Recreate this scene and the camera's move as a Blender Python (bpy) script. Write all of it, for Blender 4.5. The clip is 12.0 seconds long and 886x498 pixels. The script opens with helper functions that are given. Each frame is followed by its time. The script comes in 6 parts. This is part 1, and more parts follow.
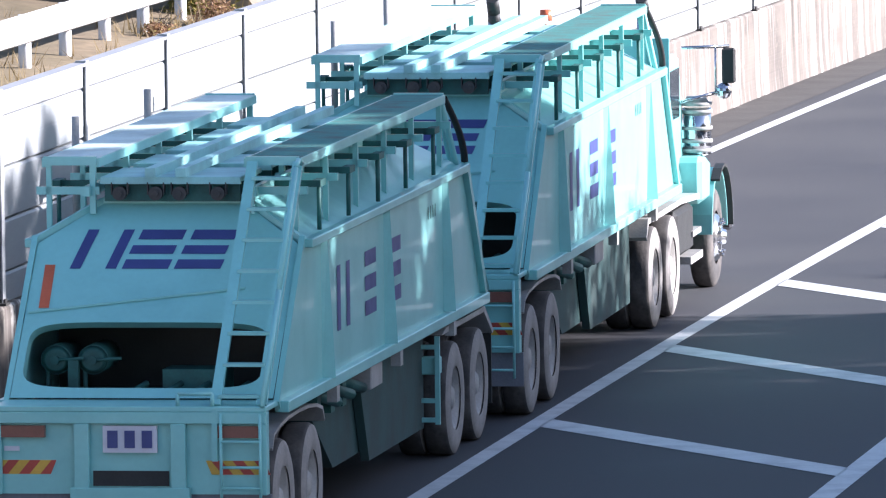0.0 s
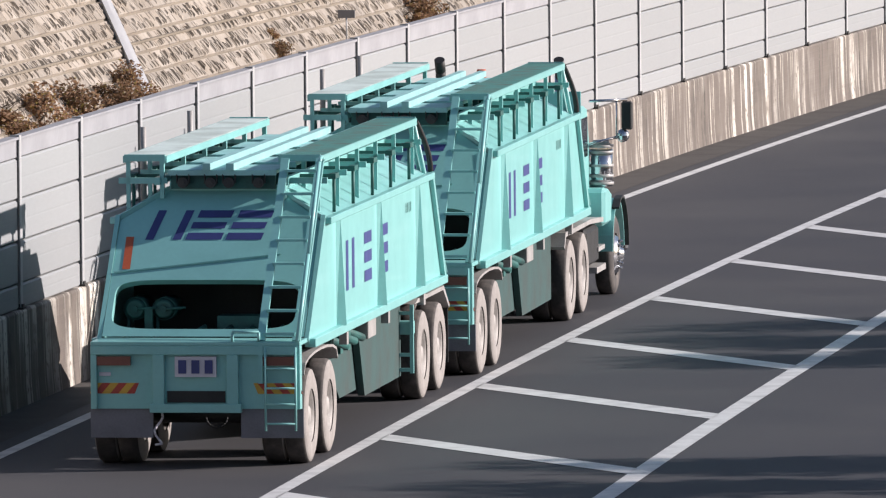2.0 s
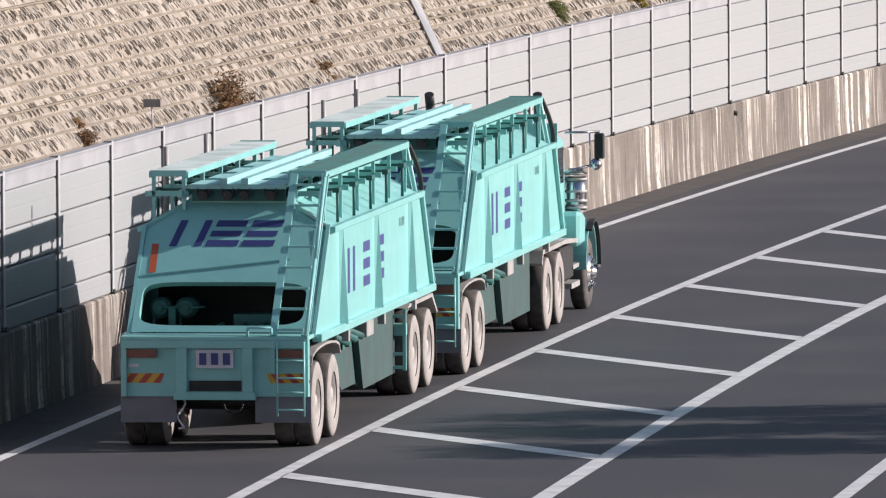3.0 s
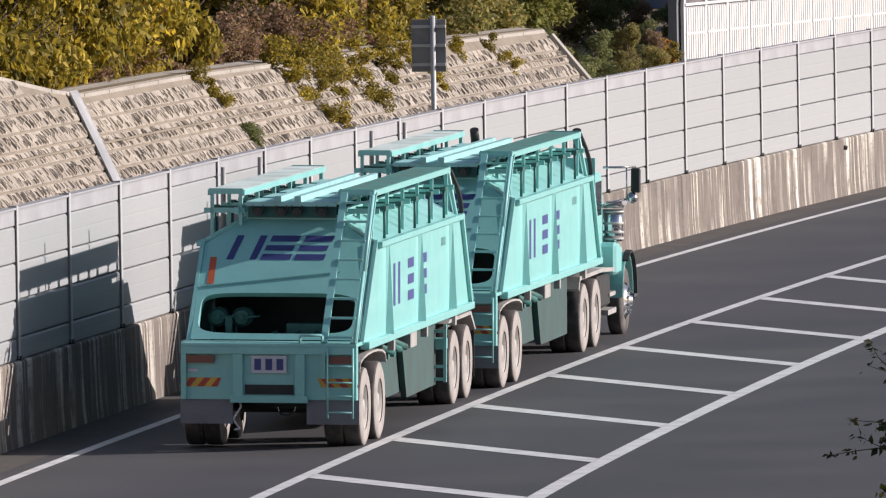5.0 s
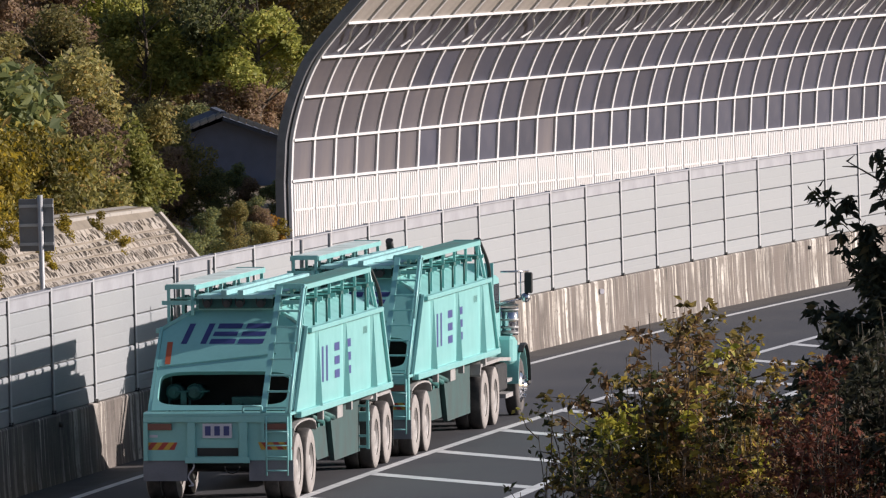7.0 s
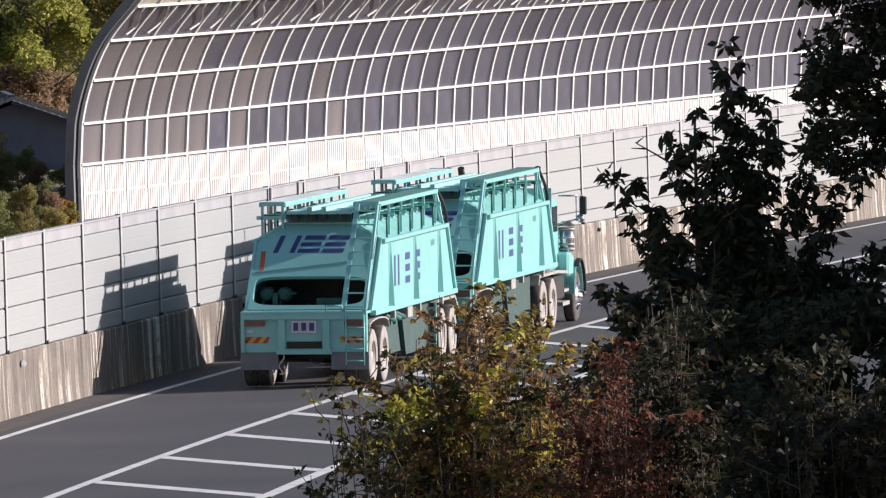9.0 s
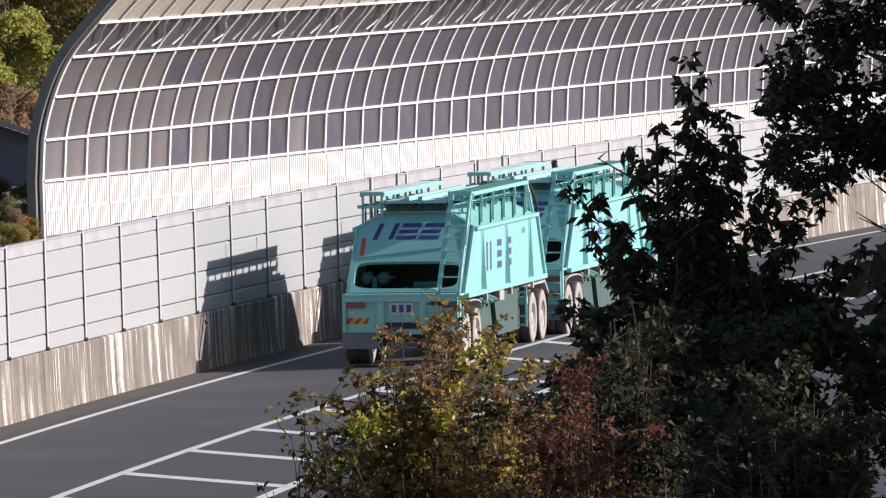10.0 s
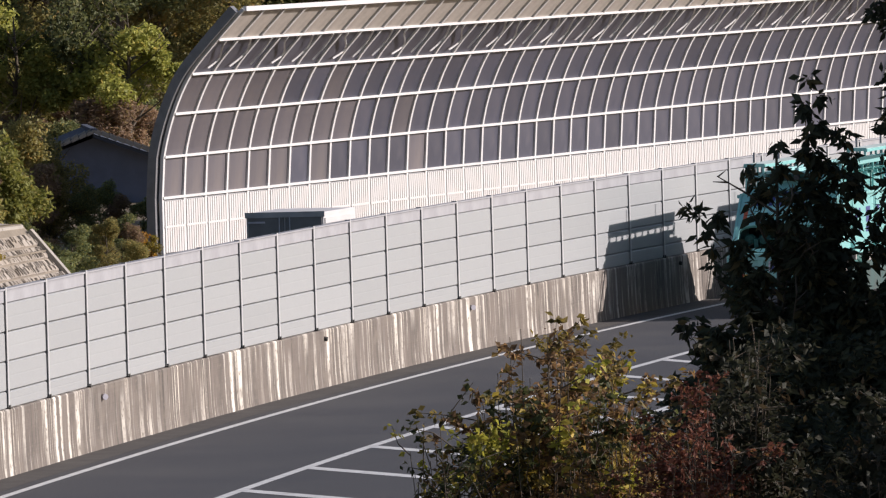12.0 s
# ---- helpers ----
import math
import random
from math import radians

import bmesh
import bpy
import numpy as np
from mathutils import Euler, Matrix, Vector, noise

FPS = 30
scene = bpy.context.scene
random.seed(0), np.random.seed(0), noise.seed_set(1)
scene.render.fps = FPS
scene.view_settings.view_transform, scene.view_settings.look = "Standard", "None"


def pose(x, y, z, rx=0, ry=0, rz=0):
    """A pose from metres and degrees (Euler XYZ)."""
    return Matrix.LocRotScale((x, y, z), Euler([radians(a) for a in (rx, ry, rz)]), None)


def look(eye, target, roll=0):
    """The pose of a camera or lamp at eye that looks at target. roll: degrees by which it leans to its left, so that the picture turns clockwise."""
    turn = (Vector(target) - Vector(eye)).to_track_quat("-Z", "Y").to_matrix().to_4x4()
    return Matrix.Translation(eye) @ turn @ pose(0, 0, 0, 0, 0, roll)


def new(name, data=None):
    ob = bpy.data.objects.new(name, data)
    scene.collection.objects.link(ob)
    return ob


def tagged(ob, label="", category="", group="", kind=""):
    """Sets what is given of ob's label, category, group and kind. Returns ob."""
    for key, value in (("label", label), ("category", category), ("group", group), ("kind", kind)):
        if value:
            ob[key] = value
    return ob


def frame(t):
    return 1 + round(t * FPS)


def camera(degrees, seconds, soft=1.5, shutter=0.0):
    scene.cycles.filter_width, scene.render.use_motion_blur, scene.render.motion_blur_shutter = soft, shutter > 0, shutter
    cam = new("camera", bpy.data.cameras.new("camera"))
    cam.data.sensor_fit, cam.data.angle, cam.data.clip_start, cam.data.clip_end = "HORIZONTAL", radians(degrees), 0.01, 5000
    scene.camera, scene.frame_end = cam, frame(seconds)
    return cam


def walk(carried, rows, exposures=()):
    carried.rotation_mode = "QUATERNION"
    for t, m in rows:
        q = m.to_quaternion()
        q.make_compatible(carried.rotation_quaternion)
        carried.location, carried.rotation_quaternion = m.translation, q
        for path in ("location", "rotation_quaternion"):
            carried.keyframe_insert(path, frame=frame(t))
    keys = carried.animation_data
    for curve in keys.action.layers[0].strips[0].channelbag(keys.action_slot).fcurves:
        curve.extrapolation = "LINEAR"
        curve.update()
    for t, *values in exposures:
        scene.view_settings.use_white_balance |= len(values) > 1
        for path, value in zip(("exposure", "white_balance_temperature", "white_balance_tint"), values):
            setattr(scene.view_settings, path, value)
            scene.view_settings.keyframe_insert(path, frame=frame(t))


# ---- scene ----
cam = camera(4.34403, 12.0, soft=1.25)
PATH = [
    (0, (-0.796, -21.299, 11.065), (-6.486, 78.188, 2.701), -0.749),
    (0.5, (-0.796, -21.299, 11.065), (-5.433, 78.272, 3.061), -0.664),
    (1, (-0.796, -21.299, 11.065), (-4.300, 78.358, 3.568), -0.842),
    (1.5, (-0.796, -21.299, 11.065), (-3.193, 78.418, 3.944), -0.666),
    (2, (-0.796, -21.299, 11.065), (-2.190, 78.473, 4.468), -0.499),
    (2.5, (-0.796, -21.299, 11.065), (-1.341, 78.507, 4.856), -0.434),
    (3, (-0.796, -21.299, 11.065), (-0.519, 78.530, 5.220), -0.358),
    (3.2, (-0.796, -21.299, 11.065), (-0.205, 78.536, 5.350), -0.287),
    (4.8, (0.000, 0.000, 9.865), (2.398, 99.862, 5.196), -0.839),
    (5, (0.000, 0.000, 9.865), (2.617, 99.859, 5.240), -0.960),
    (5.5, (0.000, 0.000, 9.865), (3.525, 99.842, 5.488), -1.138),
    (6, (0.000, 0.000, 9.865), (4.286, 99.825, 5.795), -1.088),
    (6.5, (0.000, 0.000, 9.865), (5.103, 99.803, 6.203), -1.435),
    (7, (0.000, 0.000, 9.865), (5.994, 99.769, 6.682), -1.544),
    (7.5, (0.000, 0.000, 9.865), (6.696, 99.732, 6.909), -1.469),
    (7.7, (0.000, 0.000, 9.865), (6.874, 99.720, 6.910), -1.518),
    (9.3, (0.000, 0.000, 9.865), (7.923, 99.627, 6.439), -1.719),
    (9.5, (0.000, 0.000, 9.865), (7.991, 99.624, 6.519), -1.747),
    (10, (0.000, 0.000, 9.865), (8.111, 99.617, 6.609), -1.774),
    (10.5, (0.000, 0.000, 9.865), (8.052, 99.622, 6.592), -2.174),
    (11, (0.000, 0.000, 9.865), (7.445, 99.669, 6.592), -1.080),
    (11.5, (0.000, 0.000, 9.865), (7.241, 99.686, 6.654), -1.698),
    (12, (0.000, 0.000, 9.865), (7.098, 99.700, 6.791), -1.674),
]

EXPO = [(t, stops, kelvin, 17) for t, stops, kelvin in ((0.0, 1.75, 5800), (0.5, 1.35, 6000), (1.0, 0.8, 6200), (1.5, 0.55, 6350), (2.0, 0.50, 6400), (2.5, 0.49, 6400), (3.2, 0.49, 6420), (5.0, 0.42, 6450), (6.0, 0.38, 6440), (7.5, 0.28, 6420), (9.3, 0.61, 6380), (10.5, 0.54, 6350), (11.0, 0.36, 6380), (12.0, 0.26, 6400))]
walk(cam, [(t, look(eye, target, roll)) for t, eye, target, roll in PATH], EXPO)

# ---- daylight ----
SUN_AZ, SUN_EL = 84.0, 22.0        # degrees clockwise from +y, and up
world = bpy.data.worlds.new("daylight")
scene.world = world
world.use_nodes = True
wn = world.node_tree.nodes
sky = wn.new("ShaderNodeTexSky")
sky.sky_type = 'NISHITA'
sky.sun_disc = False
sky.sun_elevation = radians(SUN_EL)
sky.sun_rotation = radians(SUN_AZ)
world.node_tree.links.new(sky.outputs[0], wn["Background"].inputs[0])
wn["Background"].inputs[1].default_value = 0.076
sun_data = bpy.data.lights.new("sun", 'SUN')
sun_data.energy = 5.0
sun_data.angle = radians(0.53)
sun_data.color = (1.0, 0.94, 0.87)
sun = new("sun", sun_data)
_d = Vector((math.sin(radians(SUN_AZ)) * math.cos(radians(SUN_EL)), math.cos(radians(SUN_AZ)) * math.cos(radians(SUN_EL)), math.sin(radians(SUN_EL))))
sun.matrix_world = look(_d * 300, (0, 0, 0))


# ---- materials ----
def mat(name, base, rough=0.6, metal=0.0, vary=0.25, scale=3.0, fine=40.0, bump=0.15, dirt=None, dirt_amount=0.4, island=0.0, obj=0.0, stretch=(1, 1, 1), coat=0.0):
    """Procedural surface: base colour with broad stains, fine grain, relief and a random shift per piece."""
    m = bpy.data.materials.new(name)
    m.use_nodes = True
    nt = m.node_tree
    N, L = nt.nodes, nt.links
    bs = N["Principled BSDF"]
    bs.inputs["Metallic"].default_value = metal
    bs.inputs["Coat Weight"].default_value = coat
    tc = N.new("ShaderNodeTexCoord")
    mp = N.new("ShaderNodeMapping")
    mp.inputs["Scale"].default_value = stretch
    L.new(tc.outputs["Object"], mp.inputs[0])
    n1 = N.new("ShaderNodeTexNoise")
    n1.inputs["Scale"].default_value = scale
    n1.inputs["Detail"].default_value = 6
    n2 = N.new("ShaderNodeTexNoise")
    n2.inputs["Scale"].default_value = fine
    n2.inputs["Detail"].default_value = 4
    L.new(mp.outputs[0], n1.inputs[0])
    L.new(mp.outputs[0], n2.inputs[0])
    mix = N.new("ShaderNodeMix")
    mix.data_type = 'RGBA'
    d = dirt if dirt else tuple(c * 0.45 for c in base)
    mix.inputs[6].default_value = (*base, 1)
    mix.inputs[7].default_value = (*d, 1)
    r = N.new("ShaderNodeMapRange")
    r.inputs[1].default_value, r.inputs[2].default_value = 0.42, 0.75
    r.inputs[3].default_value, r.inputs[4].default_value = 0.0, dirt_amount
    L.new(n1.outputs[0], r.inputs[0])
    L.new(r.outputs[0], mix.inputs[0])
    hsv = N.new("ShaderNodeHueSaturation")
    L.new(mix.outputs[2], hsv.inputs["Color"])
    v = N.new("ShaderNodeMapRange")
    v.inputs[3].default_value, v.inputs[4].default_value = 1 - vary, 1 + vary
    L.new(n2.outputs[0], v.inputs[0])
    last = v.outputs[0]
    for amount, kind in ((island, "geo"), (obj, "obj")):
        if amount:
            g = N.new("ShaderNodeNewGeometry") if kind == "geo" else N.new("ShaderNodeObjectInfo")
            out = g.outputs["Random Per Island"] if kind == "geo" else g.outputs["Random"]
            mr = N.new("ShaderNodeMapRange")
            mr.inputs[3].default_value, mr.inputs[4].default_value = 1 - amount, 1 + amount
            L.new(out, mr.inputs[0])
            mu = N.new("ShaderNodeMath")
            mu.operation = 'MULTIPLY'
            L.new(last, mu.inputs[0])
            L.new(mr.outputs[0], mu.inputs[1])
            last = mu.outputs[0]
    L.new(last, hsv.inputs["Value"])
    L.new(hsv.outputs[0], bs.inputs["Base Color"])
    rr = N.new("ShaderNodeMapRange")
    rr.inputs[3].default_value, rr.inputs[4].default_value = max(rough - 0.12, 0.02), min(rough + 0.15, 1)
    L.new(n1.outputs[0], rr.inputs[0])
    L.new(rr.outputs[0], bs.inputs["Roughness"])
    if bump:
        b = N.new("ShaderNodeBump")
        b.inputs["Strength"].default_value = bump
        b.inputs["Distance"].default_value = 0.02
        L.new(n2.outputs[0], b.inputs["Height"])
        L.new(b.outputs[0], bs.inputs["Normal"])
    return m


def leaf_mat(name, a, b, c=None):
    """Leaves: colours mixed per leaf, some light let through."""
    m = bpy.data.materials.new(name)
    m.use_nodes = True
    N, L = m.node_tree.nodes, m.node_tree.links
    bs = N["Principled BSDF"]
    g = N.new("ShaderNodeNewGeometry")
    ramp = N.new("ShaderNodeValToRGB")
    ramp.color_ramp.elements[0].color = (*a, 1)
    ramp.color_ramp.elements[1].color = (*b, 1)
    if c:
        e = ramp.color_ramp.elements.new(0.82)
        e.color = (*b, 1)
        ramp.color_ramp.elements[2].color = (*c, 1)
    L.new(g.outputs["Random Per Island"], ramp.inputs[0])
    oi = N.new("ShaderNodeObjectInfo")
    hsv = N.new("ShaderNodeHueSaturation")
    mr = N.new("ShaderNodeMapRange")
    mr.inputs[3].default_value, mr.inputs[4].default_value = 0.65, 1.35
    L.new(oi.outputs["Random"], mr.inputs[0])
    L.new(mr.outputs[0], hsv.inputs["Value"])
    L.new(ramp.outputs[0], hsv.inputs["Color"])
    L.new(hsv.outputs[0], bs.inputs["Base Color"])
    bs.inputs["Roughness"].default_value = 0.65
    bs.inputs["Specular IOR Level"].default_value = 0.3
    tr = N.new("ShaderNodeBsdfTranslucent")
    L.new(hsv.outputs[0], tr.inputs[0])
    mx = N.new("ShaderNodeMixShader")
    mx.inputs[0].default_value = 0.42
    L.new(bs.outputs[0], mx.inputs[1])
    L.new(tr.outputs[0], mx.inputs[2])
    L.new(mx.outputs[0], N["Material Output"].inputs[0])
    return m


def streak_mat(name):
    """Old parapet concrete: grey-brown with pale and dark vertical run-off streaks. Uses u along the wall and v up."""
    m = bpy.data.materials.new(name)
    m.use_nodes = True
    N, L = m.node_tree.nodes, m.node_tree.links
    bs = N["Principled BSDF"]
    uv = N.new("ShaderNodeUVMap")
    uv.uv_map = "UVMap"

    def noise_of(sx, sy, detail, lo, hi):
        mp = N.new("ShaderNodeMapping")
        mp.inputs["Scale"].default_value = (sx, sy, 1)
        L.new(uv.outputs[0], mp.inputs[0])
        n = N.new("ShaderNodeTexNoise")
        n.inputs["Scale"].default_value = 1.0
        n.inputs["Detail"].default_value = detail
        L.new(mp.outputs[0], n.inputs[0])
        r = N.new("ShaderNodeMapRange")
        r.inputs[1].default_value, r.inputs[2].default_value = lo, hi
        L.new(n.outputs[0], r.inputs[0])
        return r.outputs[0]

    def over(colour, fac, top):
        x = N.new("ShaderNodeMix")
        x.data_type = 'RGBA'
        if isinstance(colour, tuple):
            x.inputs[6].default_value = (*colour, 1)
        else:
            L.new(colour, x.inputs[6])
        x.inputs[7].default_value = (*top, 1)
        L.new(fac, x.inputs[0])
        return x.outputs[2]
    def both(p, q):
        x = N.new("ShaderNodeMath")
        x.operation = 'MULTIPLY'
        L.new(p, x.inputs[0])
        L.new(q, x.inputs[1])
        return x.outputs[0]
    patch = noise_of(0.23, 0.3, 4, 0.40, 0.60)
    col = over((0.155, 0.129, 0.110), noise_of(0.9, 0.5, 5, 0.40, 0.65), (0.105, 0.088, 0.076))
    col = over(col, both(noise_of(4.5, 0.22, 5, 0.50, 0.60), noise_of(0.5, 0.3, 3, 0.38, 0.58)), (0.07, 0.06, 0.05))
    col = over(col, both(noise_of(2.2, 0.12, 8, 0.50, 0.58), patch), (0.70, 0.655, 0.58))
    col = over(col, both(noise_of(9.0, 0.3, 5, 0.55, 0.64), noise_of(0.6, 0.4, 3, 0.42, 0.56)), (0.60, 0.55, 0.47))
    col = over(col, noise_of(12.0, 9.0, 6, 0.56, 0.66), (0.16, 0.135, 0.11))
    col = over(col, noise_of(6.0, 5.0, 5, 0.60, 0.75), (0.13, 0.11, 0.09))
    col = over(col, both(noise_of(1.7, 2.2, 6, 0.46, 0.66), noise_of(0.7, 1.0, 3, 0.40, 0.60)), (0.17, 0.145, 0.12))
    L.new(col, bs.inputs["Base Color"])
    bs.inputs["Roughness"].default_value = 0.85
    n = N.new("ShaderNodeTexNoise")
    n.inputs["Scale"].default_value = 30
    b = N.new("ShaderNodeBump")
    b.inputs["Strength"].default_value = 0.25
    b.inputs["Distance"].default_value = 0.02
    L.new(n.outputs[0], b.inputs["Height"])
    L.new(b.outputs[0], bs.inputs["Normal"])
    return m


M_ASPHALT = mat("asphalt", (0.039, 0.038, 0.043), 0.75, vary=0.35, scale=0.25, fine=60, bump=0.3, dirt=(0.062, 0.060, 0.062), dirt_amount=0.8)
M_VERGE = mat("dusty_verge", (0.060, 0.053, 0.048), 0.9, vary=0.3, scale=1.2, fine=30, bump=0.3)
M_LINE = mat("road_paint", (0.62, 0.62, 0.61), 0.6, vary=0.15, scale=2.5, fine=25, dirt=(0.30, 0.30, 0.30), dirt_amount=0.55)
M_CONC = streak_mat("stained_concrete")
M_PANEL = mat("grey_barrier_panel", (0.305, 0.316, 0.318), 0.55, vary=0.06, scale=0.8, fine=9, bump=0.05, dirt=(0.28, 0.28, 0.283), obj=0.05, stretch=(0.5, 0.5, 3))
M_CAP = mat("grey_barrier_cap", (0.33, 0.33, 0.345), 0.6, vary=0.1, scale=1.0, fine=12, bump=0.05)
M_POST = mat("galvanised_post", (0.46, 0.46, 0.46), 0.5, 0.1, vary=0.1)
M_DARK = mat("dark_bracket", (0.05, 0.045, 0.04), 0.7)
M_STONE = mat("hewn_stone", (0.345, 0.302, 0.252), 0.85, vary=0.3, scale=1.5, fine=14, bump=0.6, dirt=(0.22, 0.175, 0.125), dirt_amount=0.7, island=0.16, obj=0.10)
M_MORTAR = mat("stone_mortar", (0.22, 0.185, 0.14), 0.95, vary=0.3, scale=0.8, fine=10, bump=0.5)
M_COPING = mat("concrete_coping", (0.34, 0.31, 0.27), 0.85, vary=0.2, scale=0.7, fine=10, bump=0.3)
M_SOIL = mat("dry_soil", (0.17, 0.125, 0.075), 0.95, vary=0.45, scale=0.5, fine=6, bump=0.6, dirt=(0.08, 0.07, 0.03), dirt_amount=0.8)
M_WHITE = mat("white_frame", (0.66, 0.655, 0.65), 0.45, vary=0.06, scale=1.0, bump=0.03)
M_LOUVRE = mat("white_louvre", (0.60, 0.59, 0.58), 0.5, vary=0.05, scale=1.2, bump=0.03, dirt=(0.52, 0.46, 0.42), dirt_amount=0.4)
M_SMOKE = mat("smoked_panel", (0.054, 0.056, 0.080), 0.42, vary=0.10, scale=1.3, fine=6, bump=0.0, dirt=(0.098, 0.090, 0.108), dirt_amount=0.6, obj=0.16)
M_SMOKE_BROWN = mat("brown_smoked_panel", (0.082, 0.074, 0.086), 0.55, vary=0.14, scale=1.1, fine=5, bump=0.0, dirt=(0.135, 0.115, 0.110), dirt_amount=0.8, obj=0.16, stretch=(1, 1, 0.4))
M_ROOFLITE = mat("weathered_roof_sheet", (0.42, 0.38, 0.34), 0.6, vary=0.2, scale=1.5, fine=10, bump=0.1, dirt=(0.2, 0.17, 0.15))
M_TEAL = mat("teal_paint", (0.245, 0.55, 0.53), 0.36, vary=0.06, scale=1.3, fine=20, bump=0.02, dirt=(0.17, 0.40, 0.385), dirt_amount=0.5, coat=0.2)
# left walkway: bright light put into the pale base, worn patches on top
M_LITDECK = mat("lit_pale_deck", (0.62, 0.72, 0.68), 0.6, vary=0.15, scale=1.6, fine=20, bump=0.15, dirt=(0.20, 0.24, 0.20), dirt_amount=0.6)
M_HATCH = mat("pale_teal_hatch", (0.30, 0.57, 0.56), 0.5, vary=0.12, scale=2.5, fine=25, bump=0.05, dirt=(0.22, 0.36, 0.36), dirt_amount=0.7)
M_RUST = mat("rusty_roller", (0.045, 0.042, 0.042), 0.7, vary=0.3, scale=8, dirt=(0.13, 0.09, 0.075))
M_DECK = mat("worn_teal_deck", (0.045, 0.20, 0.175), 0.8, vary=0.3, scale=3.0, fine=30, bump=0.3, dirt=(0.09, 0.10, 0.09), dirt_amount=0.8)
# teal with grime, darkened further to carry the shade of recesses
M_TEALDK = mat("shaded_grimy_teal", (0.025, 0.12, 0.108), 0.6, vary=0.2, scale=3, dirt=(0.02, 0.03, 0.03), dirt_amount=0.8)
M_PURPLE = mat("purple_lettering_paint", (0.05, 0.062, 0.21), 0.45, vary=0.05, bump=0.0)
M_ORANGE = mat("orange_reflector", (0.55, 0.12, 0.05), 0.4, vary=0.1)
M_RED = mat("red_stripe", (0.45, 0.06, 0.04), 0.45, vary=0.1)
M_YELLOW = mat("yellow_stripe", (0.65, 0.38, 0.05), 0.45, vary=0.1)
M_LAMP = mat("brown_lamp_lens", (0.20, 0.07, 0.05), 0.3, vary=0.1)
M_PLATE = mat("pale_plate", (0.62, 0.60, 0.66), 0.5, vary=0.05)
M_RUBBER = mat("dusty_tyre", (0.055, 0.05, 0.048), 0.85, vary=0.3, scale=4, fine=30, bump=0.2, dirt=(0.16, 0.14, 0.125), dirt_amount=0.9)
M_SIDEWALL = mat("dusty_sidewall", (0.30, 0.275, 0.255), 0.85, vary=0.2, scale=5, fine=30, bump=0.1)
M_RIM = mat("dusty_rim", (0.40, 0.375, 0.35), 0.6, 0.1, vary=0.2, scale=5)
# dirty teal, made darker to hold the shade below the trailer
M_BELLY = mat("shaded_grimy_teal_belly", (0.032, 0.075, 0.072), 0.8, vary=0.2, scale=2, dirt=(0.05, 0.055, 0.05), dirt_amount=0.8)
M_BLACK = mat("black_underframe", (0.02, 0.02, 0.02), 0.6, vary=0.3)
M_FENDER = mat("grey_fender_plate", (0.38, 0.365, 0.35), 0.5, 0.1, vary=0.2, scale=3, dirt=(0.12, 0.11, 0.1))
M_FLAP = mat("grey_mud_flap", (0.19, 0.19, 0.215), 0.7, vary=0.15)
M_CHROME = mat("chrome", (0.62, 0.62, 0.64), 0.12, 1.0, vary=0.03, bump=0)
M_GLASS = mat("dark_cab_glass", (0.02, 0.025, 0.03), 0.06, vary=0.02, bump=0)
M_GREY = mat("grey_sign_back", (0.22, 0.22, 0.23), 0.5, 0.4, vary=0.1)
M_BOXGREY = mat("grey_van_door", (0.22, 0.22, 0.22), 0.5, vary=0.08)
M_TILE = mat("blue_grey_roof_tile", (0.065, 0.08, 0.115), 0.75, vary=0.3, fine=8)
M_HOUSEWALL = mat("dark_house_wall", (0.15, 0.17, 0.23), 0.8, vary=0.2, scale=1.5)
M_BARK = mat("bark", (0.11, 0.085, 0.06), 0.9, vary=0.4, scale=4, fine=20, bump=0.6)
M_L_GREEN = leaf_mat("leaf_dark_green", (0.09, 0.12, 0.05), (0.23, 0.25, 0.09), (0.38, 0.32, 0.08))
M_L_YELLOW = leaf_mat("leaf_yellow_green", (0.12, 0.11, 0.022), (0.42, 0.32, 0.045), (0.60, 0.42, 0.04))
M_L_ORANGE = leaf_mat("leaf_orange", (0.20, 0.10, 0.02), (0.42, 0.22, 0.03), (0.45, 0.32, 0.05))
M_L_BROWN = leaf_mat("leaf_russet", (0.17, 0.105, 0.07), (0.35, 0.215, 0.12), (0.26, 0.22, 0.06))
M_L_RED = leaf_mat("leaf_red", (0.15, 0.055, 0.04), (0.34, 0.13, 0.08), (0.40, 0.22, 0.07))
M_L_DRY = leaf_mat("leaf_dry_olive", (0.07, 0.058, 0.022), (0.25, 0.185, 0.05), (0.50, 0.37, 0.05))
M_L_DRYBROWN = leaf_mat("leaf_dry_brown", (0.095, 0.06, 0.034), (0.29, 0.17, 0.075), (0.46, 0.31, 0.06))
M_L_OLIVE = leaf_mat("leaf_olive", (0.13, 0.13, 0.045), (0.31, 0.275, 0.075), (0.42, 0.27, 0.08))
# near-black leaves: the shade on the roadside growth is in these two colours
M_L_BLACKG = leaf_mat("leaf_shaded_green", (0.032, 0.038, 0.024), (0.072, 0.078, 0.044), (0.15, 0.11, 0.045))
M_L_EVERGREEN = leaf_mat("leaf_shaded_evergreen", (0.026, 0.030, 0.018), (0.050, 0.050, 0.030), (0.075, 0.05, 0.025))
M_L_NEARYELLOW = leaf_mat("leaf_bright_yellow_green", (0.20, 0.20, 0.03), (0.46, 0.42, 0.06), (0.62, 0.45, 0.12))
M_L_NEARDARK = leaf_mat("leaf_dull_green", (0.04, 0.05, 0.02), (0.10, 0.11, 0.04), (0.18, 0.14, 0.05))
